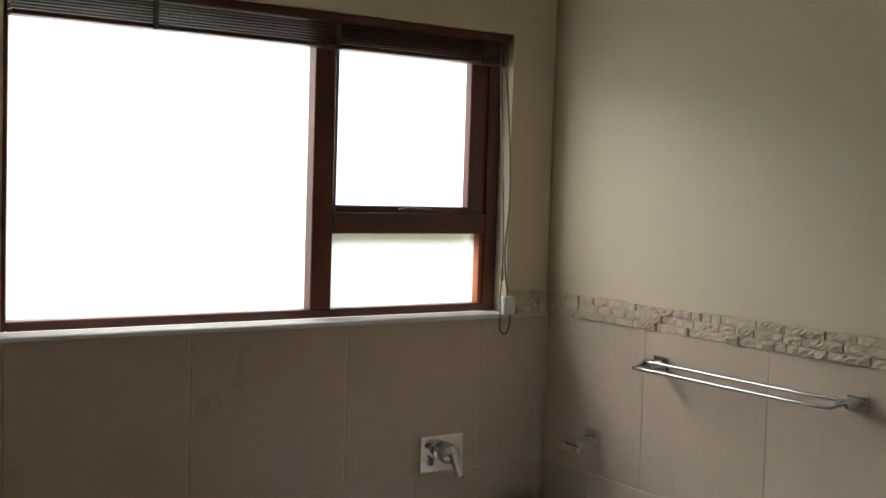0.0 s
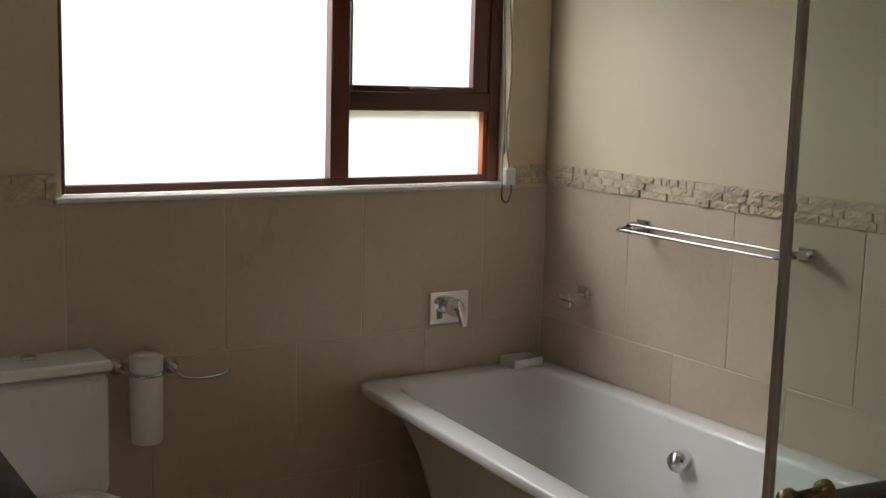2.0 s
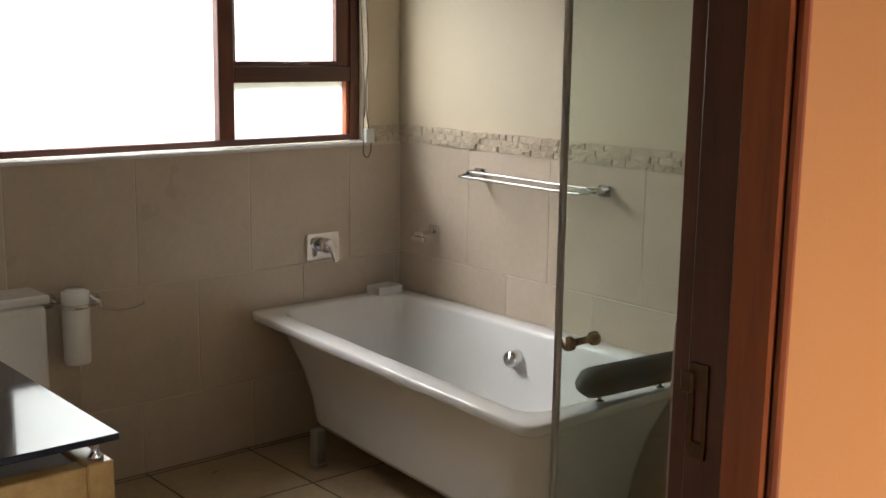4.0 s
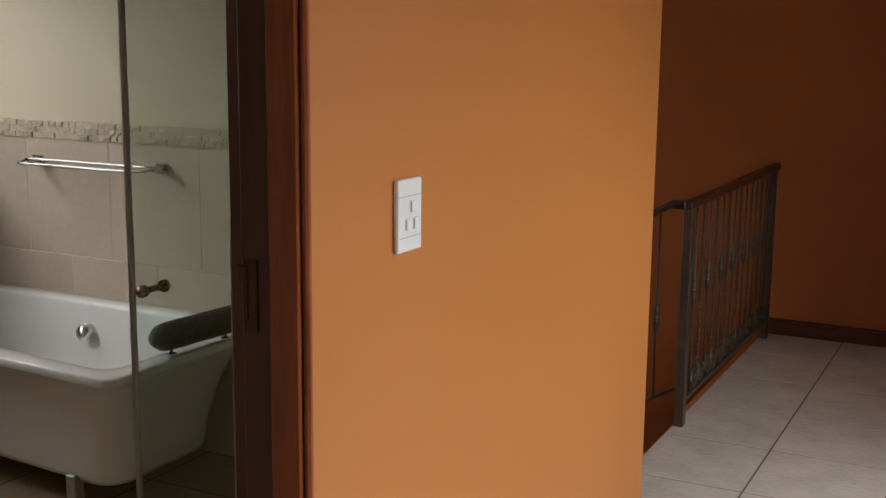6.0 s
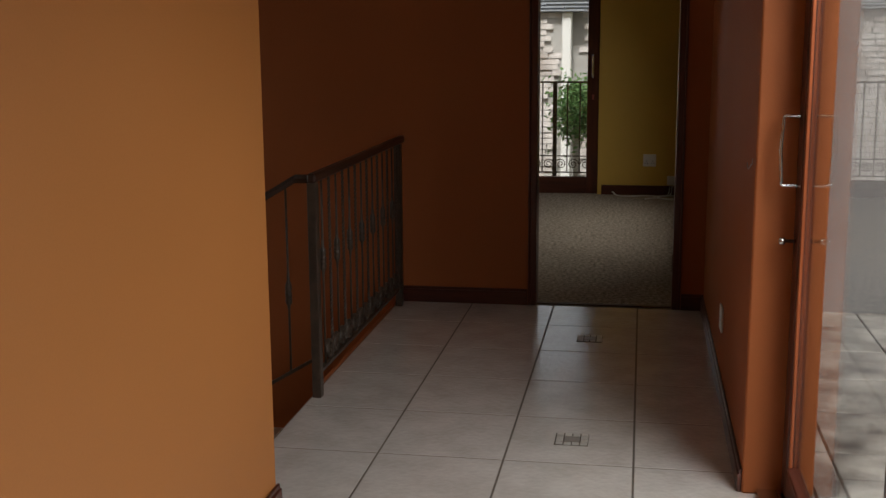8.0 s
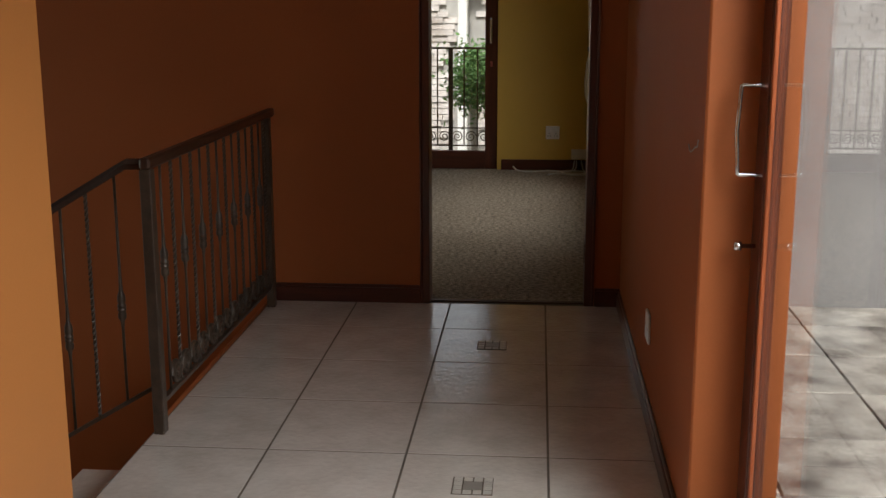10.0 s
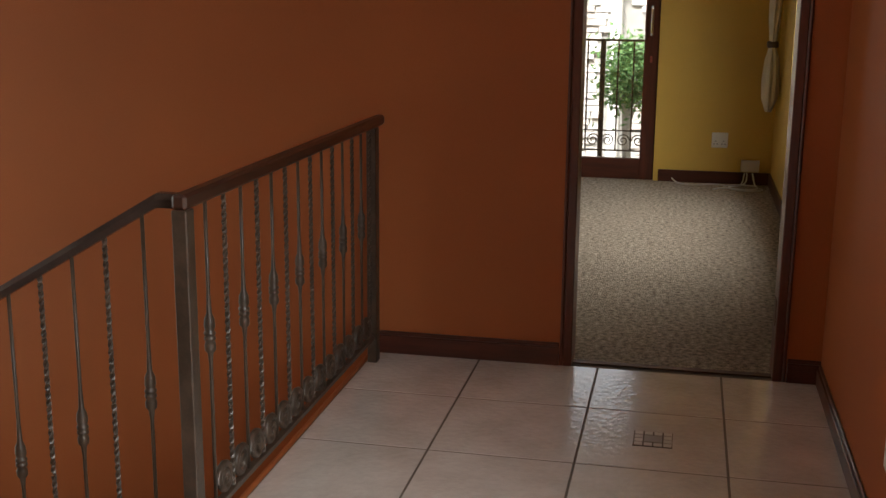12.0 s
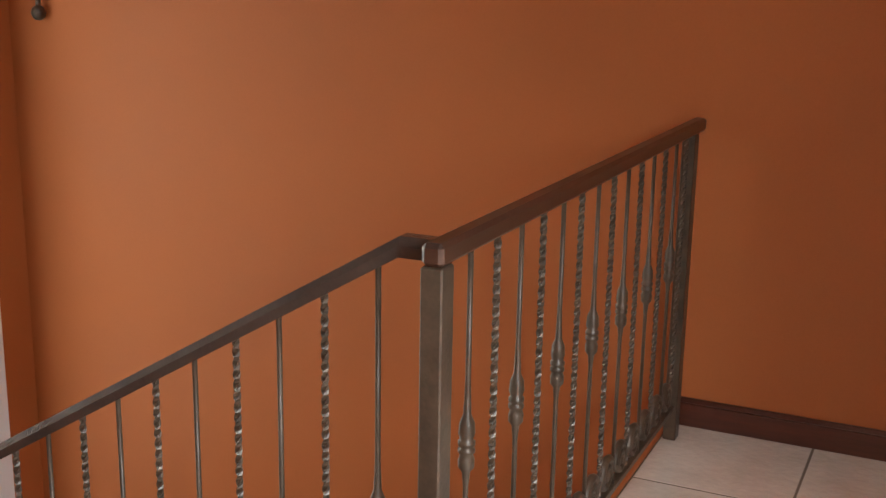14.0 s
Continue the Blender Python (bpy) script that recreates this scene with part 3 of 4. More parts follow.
bmesh.ops.rotate(bm, verts=bm.verts, cent=(0, -0.07, 0), matrix=Matrix.Rotation(radians(-16), 3, "X") @ Matrix.Rotation(radians(-10), 3, "Y"))
o = new("lever", mesh_of("lever", bm, M_CHROME))
o.parent = tap
tagged(tap, "chrome square plate bath mixer with lever", "mixer tap")

# toilet
to = empty("toilet", (0.718, 2.34, 0))
box("cistern", -0.185, 0.185, 0.02, 0.19, 0.40, 0.765, M_CERAM, 0.03, to, 4)
box("lid", -0.192, 0.192, 0.012, 0.192, 0.767, 0.800, M_CERAM, 0.012, to, 3)
lathe("button", [(0.0, 0), (0.022, 0), (0.022, 0.012), (0.019, 0.017), (0, 0.017)], M_CHROME, (-0.02, 0.10, 0.80), "z", 20, to)
bm = bmesh.new()
rings = []
for z, w0, d0, cy in ((0.0, 0.10, 0.17, -0.12), (0.12, 0.105, 0.18, -0.12), (0.28, 0.15, 0.24, -0.18), (0.37, 0.18, 0.27, -0.21), (0.40, 0.182, 0.272, -0.21), (0.402, 0.12, 0.2, -0.21), (0.30, 0.08, 0.13, -0.2)):
    rings.append([bm.verts.new((w0 * math.cos(a), cy + d0 * math.sin(a), z)) for a in [2 * math.pi * i / 28 for i in range(28)]])
for a, b in zip(rings, rings[1:]):
    for i in range(28):
        bm.faces.new((a[i], a[(i + 1) % 28], b[(i + 1) % 28], b[i]))
bm.faces.new(rings[0]), bm.faces.new(rings[-1])
o = new("bowl", mesh_of("bowl", bm, M_CERAM, True))
o.parent = to
bm = bmesh.new()
r0 = [bm.verts.new((0.187 * math.cos(a), -0.21 + 0.278 * math.sin(a), 0.406)) for a in [2 * math.pi * i / 28 for i in range(28)]]
f = bm.faces.new(r0)
ex = bmesh.ops.extrude_face_region(bm, geom=[f])
for v in ex["geom"]:
    if isinstance(v, bmesh.types.BMVert):
        v.co.z += 0.03
o = new("seat_lid", mesh_of("seat_lid", bm, M_PLASTIC))
o.parent = to
tagged(to, "white ceramic close-coupled toilet under the window", "toilet")

br = empty("toilet_brush_holder", (1.035, 2.45, 0.515))
lathe("cup", [(0.0, 0), (0.044, 0), (0.047, 0.01), (0.049, 0.262), (0.045, 0.264), (0.043, 0.25), (0.0, 0.24)], M_PLASTIC, (0, 0, 0), "z", 28, br)
lathe("lid", [(0.0, 0.272), (0.03, 0.274), (0.043, 0.268), (0.046, 0.252), (0.0, 0.25)], M_CERAM, (0, 0, 0), "z", 28, br)
lathe("ring", [(0.050, 0.205), (0.053, 0.207), (0.053, 0.218), (0.050, 0.22)], M_CHROME, (0, 0, 0), "z", 28, br)
lathe("rosette", [(0.0, 0.0), (0.028, 0.0), (0.028, -0.01), (0.012, -0.016), (0.012, -0.05), (0, -0.05)], M_CHROME, (-0.068, 0.084, 0.222), "y", 20, br)
tube("arm", [(-0.068, 0.05, 0.222), (-0.066, 0.02, 0.218), (-0.045, 0.0, 0.212)], 0.007, M_CHROME, br)
tagged(br, "white toilet brush holder in a chrome wall ring", "toilet brush")
ph = empty("paper_holder", (1.135, BY - 0.0005, 0.72))
lathe("rosette", [(0.0, 0.0), (0.026, 0.0), (0.026, -0.01), (0.011, -0.016), (0.011, -0.06), (0, -0.06)], M_CHROME, (0, 0, 0), "y", 20, ph)
tube("arm", [(0.0, -0.055, 0.0), (0.012, -0.06, -0.02), (0.05, -0.06, -0.034), (0.14, -0.06, -0.034), (0.17, -0.06, -0.025), (0.175, -0.06, -0.018)], 0.005, M_CHROME, ph)
tagged(ph, "bent chrome toilet paper holder on the wall", "paper holder")

# vanity: dark glass top on bolts over a pine frame
va = empty("vanity", (0.03, 1.33, 0))
box("top", -0.50, 0.415, -0.52, 0.52, 0.82, 0.836, M_BLACKGLASS, 0.002, va)
boxes("leg", [(0.345, 0.405, -0.51, -0.45, 0, 0.775)], M_PINE, 0.004, va)
boxes("leg", [(0.345, 0.405, 0.45, 0.51, 0, 0.775)], M_PINE, 0.004, va)
boxes("leg", [(-0.49, -0.43, -0.51, -0.45, 0, 0.775)], M_PINE, 0.004, va)
boxes("leg", [(-0.49, -0.43, 0.45, 0.51, 0, 0.775)], M_PINE, 0.004, va)
boxes("rail", [(-0.43, 0.345, -0.505, -0.455, 0.69, 0.77), (-0.43, 0.345, 0.455, 0.505, 0.69, 0.77), (0.35, 0.40, -0.45, 0.45, 0.69, 0.77), (-0.485, -0.435, -0.45, 0.45, 0.69, 0.77)], M_PINE, 0.003, va)
boxes("shelf", [(-0.43, 0.345, -0.45, 0.45, 0.745, 0.76)], M_MOSAIC, 0.001, va)
for x in (0.375, -0.46):
    for y in (-0.48, 0.48):
        lathe("bolt", [(0, 0.775), (0.016, 0.775), (0.018, 0.782), (0.009, 0.79), (0.009, 0.806), (0.014, 0.812), (0.014, 0.8195), (0, 0.8195)], M_CHROME, (x, y, 0), "z", 14, va)
tagged(va, "pine vanity stand with a dark glass top on chrome bolts", "vanity")

# shower enclosure
GX, GY = 1.371, 0.407
sh = empty("shower_screen", (GX, GY, 0))
g1 = box("front_pane", -0.004, 0.004, -0.93, -0.012, 0.02, 1.98, M_SHOWER, 0, sh)
g2 = box("side_pane", 0.012, 1.198, -0.004, 0.004, 0.02, 1.98, M_SHOWER, 0, sh)
boxes("corner_profile", [(-0.008, 0.008, -0.008, 0.008, 0.0, 2.0)], M_ALU, 0.003, sh)
boxes("head_rail", [(-0.012, 0.012, -0.93, -0.011, 1.98, 2.01), (0.011, 1.198, -0.012, 0.012, 1.98, 2.01)], M_CHROME, 0.003, sh)
boxes("sill", [(-0.02, 0.02, -0.93, -0.011, 0.0, 0.02), (0.011, 1.198, -0.02, 0.02, 0.0, 0.02)], M_CERAM, 0.003, sh)
lathe("knob", [(0.0, -0.052), (0.016, -0.052), (0.017, -0.046), (0.017, -0.036), (0.009, -0.03), (0.008, 0.03), (0.017, 0.036), (0.017, 0.048), (0.014, 0.052), (0.0, 0.052)], M_BRONZE, (0, -0.075, 0.99), "x", 22, sh)
tagged(sh, "greenish glass corner shower screen with bronze knob", "shower screen")

# ---- landing things ----


def twisted_bar(name, height):
    """Square bar twisted about its length."""
    bm = bmesh.new()
    n, s = int(height / 0.0085), 0.0056
    rings = []
    for i in range(n + 1):
        a = i * 0.62
        rings.append([bm.verts.new((s * math.cos(a + k * math.pi / 2) * 1.35, s * math.sin(a + k * math.pi / 2) * 1.35, height * i / n)) for k in range(4)])
    for p, q in zip(rings, rings[1:]):
        for k in range(4):
            bm.faces.new((p[k], p[(k + 1) % 4], q[(k + 1) % 4], q[k]))
    me = mesh_of(name, bm, M_IRON)
    return me


def knuckle_bar_mesh(height, knuckle):
    """Round bar with a turned collar."""
    prof = [(0.0, 0.0), (0.0052, 0.0)]
    for r, dz in ((0.0052, -0.08), (0.008, -0.052), (0.015, -0.043), (0.0155, -0.028), (0.012, -0.017), (0.016, -0.014), (0.016, -0.007), (0.012, -0.004), (0.016, 0.0), (0.016, 0.007), (0.012, 0.010), (0.0155, 0.022), (0.014, 0.042), (0.0075, 0.058), (0.0052, 0.12)):
        prof.append((r, knuckle + dz))
    prof += [(0.0052, height), (0.0, height)]
    ob = lathe("bar", prof, M_IRON, seg=12)
    me = ob.data
    bpy.data.objects.remove(ob)
    return me


def part(name, me, parent, at):
    ob = new(name, me)
    ob.parent, ob.location = parent, at
    return ob


RZ = 0.962
rl = empty("landing_railing", (3.83, -0.46, 0))
for x in (0.0, 1.755):
    boxes("post", [(x - 0.024, x + 0.024, -0.02, 0.02, 0.0, RZ)], M_IRON, 0.003, rl)
boxes("handrail", [(-0.024, 1.868, -0.020, 0.020, RZ, RZ + 0.040)], M_HANDRAIL, 0.008, rl)
boxes("bottom_rail", [(0.025, 1.73, -0.012, 0.012, 0.10, 0.118)], M_IRON, 0.002, rl)
kb = knuckle_bar_mesh(RZ - 0.118, 0.60 - 0.118)
tb = twisted_bar("twisted_bar", RZ - 0.118)
nb = 14
for i in range(nb):
    x = 0.135 + i * 0.121
    part("baluster", tb if i % 2 else kb, rl, (x, 0, 0.118))


def scroll(name, parent, cx, cz, r, flip, along="x", cy=0.0, shear=0.0, thick=0.006):
    """Flat iron volute between two rails."""
    pts = []
    for j in range(22):
        a = j * 0.52
        q = r * (1 - j / 26)
        u, v = flip * (q * math.cos(a)), q * math.sin(a)
        pts.append((cx + u, cy, cz + v + shear * u) if along == "x" else (cy, cx + u, cz + v + shear * u))
    return tube(name, pts, thick, M_IRON, parent, False)


for i in range(nb - 1):
    x = 0.135 + (i + 0.5) * 0.121
    scroll("scroll", rl, x, 0.165, 0.048, 1 if i % 2 else -1, thick=0.011)
tagged(rl, "dark wrought iron landing railing with wooden handrail", "railing")

# raking railing down the flight
SL = 0.59
rk = empty("stair_railing", (3.90, EDGE, 0))
L = 2.3
bm = bmesh.new()
sec = ((-0.022, 0.0), (0.022, 0.0), (0.024, 0.02), (0.014, 0.036), (-0.014, 0.036), (-0.024, 0.02))
path = [(0.0, 0.952), (0.067, 0.952)] + [(0.067 + 0.2 * k, 0.952 - SL * 0.2 * k) for k in range(1, 12)]
rings = [[bm.verts.new((u, y, z + v)) for u, v in sec] for y, z in path]
for p, q in zip(rings, rings[1:]):
    for k in range(6):
        bm.faces.new((p[k], p[(k + 1) % 6], q[(k + 1) % 6], q[k]))
bm.faces.new(rings[0]), bm.faces.new(rings[-1])
o = new("handrail", mesh_of("handrail", bm, M_RAILTOP))
o.parent = rk
bm = bmesh.new()
rings = [[bm.verts.new((u, y, 0.10 - SL * (y - 0.09) + v)) for u, v in ((-0.01, -0.008), (0.01, -0.008), (0.01, 0.008), (-0.01, 0.008))] for y in (0.0, L)]
for k in range(4):
    bm.faces.new((rings[0][k], rings[0][(k + 1) % 4], rings[1][(k + 1) % 4], rings[1][k]))
bm.faces.new(rings[0]), bm.faces.new(rings[1])
o = new("bottom_rail", mesh_of("bottom_rail", bm, M_IRON))
o.parent = rk
kb2 = knuckle_bar_mesh(0.85, 0.365)
tb2 = twisted_bar("twisted_bar", 0.85)
for i in range(20):
    y = 0.127 + i * 0.0965 - (0.012 if i == 0 else 0.0)
    part("baluster", tb2 if i % 2 else kb2, rk, (0, y, 0.10 - SL * (y - 0.09)))
box("end_post", -0.02, 0.02, L - 0.04, L, -1.6, -0.3, M_IRON, 0.003, rk)
tagged(rk, "dark wrought iron stair railing sloping down the flight", "railing")

# switch plates and sockets


def switch_plate():
    s = empty("light_switch", (0.9165, OY - 0.0005, 1.327))
    box("plate", -0.046, 0.046, -0.012, 0.0, -0.069, 0.069, M_PLASTIC, 0.004, s, 2)
    for z in (0.036, -0.0415):
        box("line", -0.043, 0.043, -0.0128, -0.0122, z, z + 0.001, M_GREYLINE, 0, s)
    for x, z in ((0.008, 0.016), (-0.010, -0.017), (0.020, -0.017)):
        box("surround", x - 0.0105, x + 0.0105, -0.0126, -0.0122, z - 0.0115, z + 0.0115, M_SOFTLINE, 0, s)
        box("rocker", x - 0.009, x + 0.009, -0.0165, -0.0127, z - 0.010, z + 0.010, M_PLASTIC, 0.0015, s)
    return tagged(s, "white three-lever light switch on the orange wall", "light switch")


switch_plate()
bp = empty("blank_plate", (4.19, RY + 0.0005, 0.335))
box("plate", -0.06, 0.06, 0.0, 0.010, -0.055, 0.055, M_PLASTIC, 0.004, bp, 2)
for x in (-0.043, 0.043):
    box("screw", x - 0.003, x + 0.003, 0.010, 0.011, -0.003, 0.003, M_GREYLINE, 0, bp)
tagged(bp, "white blank wall plate low on the orange wall", "wall plate")
mk = tube("wall_scuff", [(3.10, RY + 0.001, 1.165), (3.115, RY + 0.001, 1.145), (3.15, RY + 0.001, 1.14), (3.20, RY + 0.001, 1.125), (3.26, RY + 0.001, 1.115), (3.29, RY + 0.001, 1.13)], 0.002, M_GREYLINE)
tagged(mk, "small dark scuff on the orange wall", "scuff")

so = empty("socket", (FX - 0.0005, -1.937, 0.349))
box("plate", -0.012, 0.0, -0.062, 0.062, -0.06, 0.06, M_PLASTIC, 0.004, so, 2)
for y in (-0.03, 0.03):
    box("rocker", -0.017, -0.012, y - 0.012, y + 0.012, 0.012, 0.036, M_PLASTIC, 0.002, so)
for y, z in ((-0.03, -0.008), (0.03, -0.008), (-0.042, -0.03), (-0.018, -0.03), (0.018, -0.03), (0.042, -0.03)):
    box("hole", -0.0128, -0.0122, y - 0.005, y + 0.005, z - 0.005, z + 0.005, M_GREYLINE, 0, so)
tagged(so, "white double wall socket on the yellow wall", "socket")
ad = empty("cable_box", (FX - 0.017, -2.18, 0.08))
box("case", -0.04, 0.0, -0.07, 0.07, 0.03, 0.12, M_PLASTIC, 0.006, ad, 2)
tagged(ad, "white cable junction box above the baseboard", "junction box")
cb = tube("cable", [(FX - 0.04, -2.16, 0.10), (FX - 0.07, -2.15, 0.03), (FX - 0.12, -2.10, 0.012), (FX - 0.10, -1.9, 0.012), (FX - 0.16, -1.75, 0.012), (FX - 0.08, -1.62, 0.012), (FX - 0.05, -1.58, 0.04)], 0.006, M_CORD)
tagged(cb, "loose white cable lying on the carpet", "cable")
cb2 = tube("cable", [(FX - 0.04, -2.20, 0.10), (FX - 0.09, -2.22, 0.02), (FX - 0.30, -2.26, 0.012), (FX - 0.36, -2.15, 0.012), (FX - 0.26, -1.98, 0.012), (FX - 0.34, -1.90, 0.012)], 0.006, M_CORD)
tagged(cb2, "loose white cable lying on the carpet", "cable")


cb3 = tube("cable", [(FX - 0.05, -2.14, 0.10), (FX - 0.08, -2.12, 0.02), (FX - 0.22, -2.02, 0.012), (FX - 0.30, -2.12, 0.012), (FX - 0.20, -2.24, 0.012), (FX - 0.13, -2.12, 0.02), (FX - 0.17, -1.98, 0.012)], 0.005, M_CORD)
tagged(cb3, "loose white cable lying on the carpet", "cable")

# curtain gathered by a dark tie at the bedroom window
cu = empty("curtain", (10.12, -2.262, 0))
bm = bmesh.new()
rings = []
for z, wdt, dep in ((2.2, 0.20, 0.045), (1.7, 0.17, 0.045), (1.3, 0.10, 0.035), (1.13, 0.035, 0.022), (1.10, 0.035, 0.022), (1.0, 0.08, 0.045), (0.85, 0.11, 0.055), (0.72, 0.10, 0.05), (0.62, 0.03, 0.02)):
    rings.append([bm.verts.new((wdt * math.cos(a) * (1 + 0.12 * math.sin(7 * a)), dep * math.sin(a) * (1 + 0.25 * math.sin(7 * a + z)), z)) for a in [2 * math.pi * i / 36 for i in range(36)]])
for p, q in zip(rings, rings[1:]):
    for k in range(36):
        bm.faces.new((p[k], p[(k + 1) % 36], q[(k + 1) % 36], q[k]))
bm.faces.new(rings[0]), bm.faces.new(rings[-1])
o = new("cloth", mesh_of("cloth", bm, M_CLOTH, True))
o.parent = cu
lathe("tie", [(0.030, 1.09), (0.042, 1.095), (0.042, 1.135), (0.030, 1.14)], M_IRON, (0, 0, 0), "z", 16, cu)
tagged(cu, "cream curtain gathered by a dark tie", "curtain")

# wall hook with a ball end in the stairwell
fn = empty("wall_hook", (5.685, 2.235, 1.295))
lathe("ball", [(0.0, -0.03), (0.012, -0.028), (0.024, -0.018), (0.03, 0.0), (0.024, 0.018), (0.012, 0.028), (0.0, 0.03)], M_IRON, (0, -0.08, -0.06), "z", 20, fn)
tube("bracket", [(0, 0.104, 0.06), (0, 0.0, 0.055), (0, -0.07, 0.04), (0, -0.08, 0.0), (0, -0.08, -0.035)], 0.010, M_IRON, fn)
tagged(fn, "dark iron wall hook with a ball end", "hook")

# ---- outside ----
struct(box("ground", -80, 900, -500, 500, -3.6, -3.3, M_GROUND), "dry garden ground reaching the horizon")
terr = struct(box("terrace", -3, 5.9, -5.6, RY - 0.24, -0.25, -0.04, M_MORTAR), "weathered paved terrace outside the sliding door")
# added wall: darkens the view through the sliding door so its reflections show
struct(box("terrace_wall", 5.85, 6.0, -5.6, -2.52, -0.3, 2.7, M_PLASTER, 0.008), "added grey wall closing the terrace, dark backdrop for the door glass")
struct(box("terrace_wall_outer", -3, 6.0, -5.75, -5.6, -0.3, 1.0, M_PLASTER, 0.008), "grey plastered terrace parapet")
# added fin out of view: blocks bath_window_sky from the stair window
struct(box("wall_wing", 3.40, 3.50, SY + 0.201, 4.2, -3.3, 3.6, M_PLASTER, 0.008), "added unseen screen keeping the bathroom lamp off the stair window")
struct(box("balcony", FX + 0.2, 11.75, -3.6, 3.2, -0.25, -0.02, M_PAVER), "weathered concrete balcony slab")


def balustrade(x, y0, y1, z0, z1, gap):
    b = empty("balcony_railing", (x, y0, z0))
    n = y1 - y0
    boxes("rail", [(-0.015, 0.015, 0, n, z1 - z0 - 0.02, z1 - z0), (-0.008, 0.008, 0, n, 0.10, 0.115), (-0.008, 0.008, 0, n, 0.28, 0.292)], M_IRON, 0.002, b)
    k = int(n / gap)
    for i in range(k + 1):
        big = i % 6 == 0
        w = 0.022 if big else 0.007
        box("baluster", -w, w, i * gap - w, i * gap + w, 0.0 if big else 0.1, z1 - z0 - 0.02, M_IRON, 0, b)
    for i in range(k):
        scroll("scroll", b, (i + 0.5) * gap, 0.197, 0.06, 1 if i % 2 else -1, "y")
    return tagged(b, "dark wrought iron balcony railing with scrolls", "railing")


balustrade(11.6, -3.35, 2.9, -0.02, 1.075, 0.135)

house = empty("neighbour_house", (15.5, 0, -3.3))
bm = bmesh.new()
add_box(bm, 0.06, 0.4, -16, 12, 0, 5.17)
add_box(bm, -0.24, 0.06, -0.74, 7.0, 0, 5.17)
o = new("wall", mesh_of("wall", bm, M_MORTAR))
o.parent = house
# white upright strip along the corner of the projecting wall
o = box("quoin", -0.31, 0.0, -0.86, -0.735, 0, 5.17, M_WHITE, 0.01, house)
bm = bmesh.new()
rng = random.Random(5)
for r in range(36):
    z = 2.33 + r * 0.079
    y = -6.5
    while y < 6.5:
        ln = rng.uniform(0.13, 0.36)
        d = rng.uniform(0.0, 0.035)
        x = -0.30 if y > -0.75 else 0.0
        if not -0.9 - ln < y < -0.735:
            add_box(bm, x + d, x + 0.075, y, y + ln - rng.uniform(0.008, 0.016), z, z + 0.079 - rng.uniform(0.006, 0.016))
        y += ln
o = new("bricks", mesh_of("bricks", bm, M_BRICK))
o.parent = house
tagged(o, kind="stuff")
bm = bmesh.new()
for i in range(12):
    add_box(bm, -0.40 + i * 0.30, -0.02 + i * 0.30, -1.05 + i * 0.30, 12.3, 5.17 + i * 0.05, 5.20 + i * 0.05, 0.01)
    add_box(bm, -0.10 + i * 0.30, 0.28 + i * 0.30, -16.3, 12.2, 5.171 + i * 0.06, 5.20 + i * 0.06, 0.01)
o = new("roof", mesh_of("roof", bm, M_ROOF))
o.parent = house
tagged(house, "pale stone-clad house with grey tiled roof", "house")


def shrub(name, at, h, spread, seed, leaves):
    rng = random.Random(seed)
    s = empty(name, at)
    tips = []
    tube("trunk", [(0, 0, 0), (0.05, 0.03, h * 0.3), (0.0, -0.02, h * 0.55), (0.02, 0.03, h * 0.92)], 0.045, M_BARK, s)
    for i in range(9):
        a, z = i * 2.4, h - 0.42 + 0.05 * i
        e = (spread * 0.7 * math.cos(a), spread * 0.7 * math.sin(a), z + 0.25)
        tube("limb", [(0.01, 0.0, z - 0.15), (e[0] * 0.5, e[1] * 0.5, z + 0.08), e], 0.012, M_BARK, s)
        tips.append(e)
    bm = bmesh.new()
    for i in range(leaves):
        t = rng.choice(tips)
        f = rng.uniform(0.3, 1.2)
        c = Vector((t[0] * f + rng.gauss(0, 0.10), t[1] * f + rng.gauss(0, 0.10), t[2] + rng.gauss(0, 0.11)))
        d = Vector((rng.gauss(0, 1), rng.gauss(0, 1), rng.gauss(-0.4, 0.6))).normalized()
        side = d.cross(Vector((rng.gauss(0, 1), rng.gauss(0, 1), rng.gauss(0, 1)))).normalized()
        ln, wd = rng.uniform(0.06, 0.10), rng.uniform(0.012, 0.02)
        up = d.cross(side) * 0.008
        vs = [bm.verts.new(c), bm.verts.new(c + d * ln * 0.5 + side * wd), bm.verts.new(c + d * ln), bm.verts.new(c + d * ln * 0.5 - side * wd), bm.verts.new(c + d * ln * 0.5 + up)]
        for a, b in ((0, 1), (1, 2), (2, 3), (3, 0)):
            bm.faces.new((vs[a], vs[b], vs[4]))
    me = bpy.data.meshes.new("leaves")
    bm.to_mesh(me)
    bm.free()
    me.materials.append(M_LEAF)
    o = new("leaves", me)
    o.parent = s
    tagged(o, kind="stuff")
    return tagged(s, "slender green leafy shrub outside the balcony", "shrub")


shrub("shrub", (12.6, -1.12, -3.3), 3.98, 0.24, 3, 2200)
shrub("shrub", (4.2, 6.0, -3.3), 4.2, 0.9, 8, 2500)

# ---- tiles and stones, one by one ----


def slab_mesh(name, w, d, h, mat, bevel=0.003):
    bm = bmesh.new()
    add_box(bm, 0, w, 0, d, 0, h, bevel)
    return mesh_of(name, bm, mat)


def lay(name, mesh_cache, key, maker, parent, at, rot=(0, 0, 0)):
    if key not in mesh_cache:
        mesh_cache[key] = maker()
    ob = new(name, mesh_cache[key])
    ob.parent, ob.location, ob.rotation_euler = parent, at, rot
    return ob


cache = {}


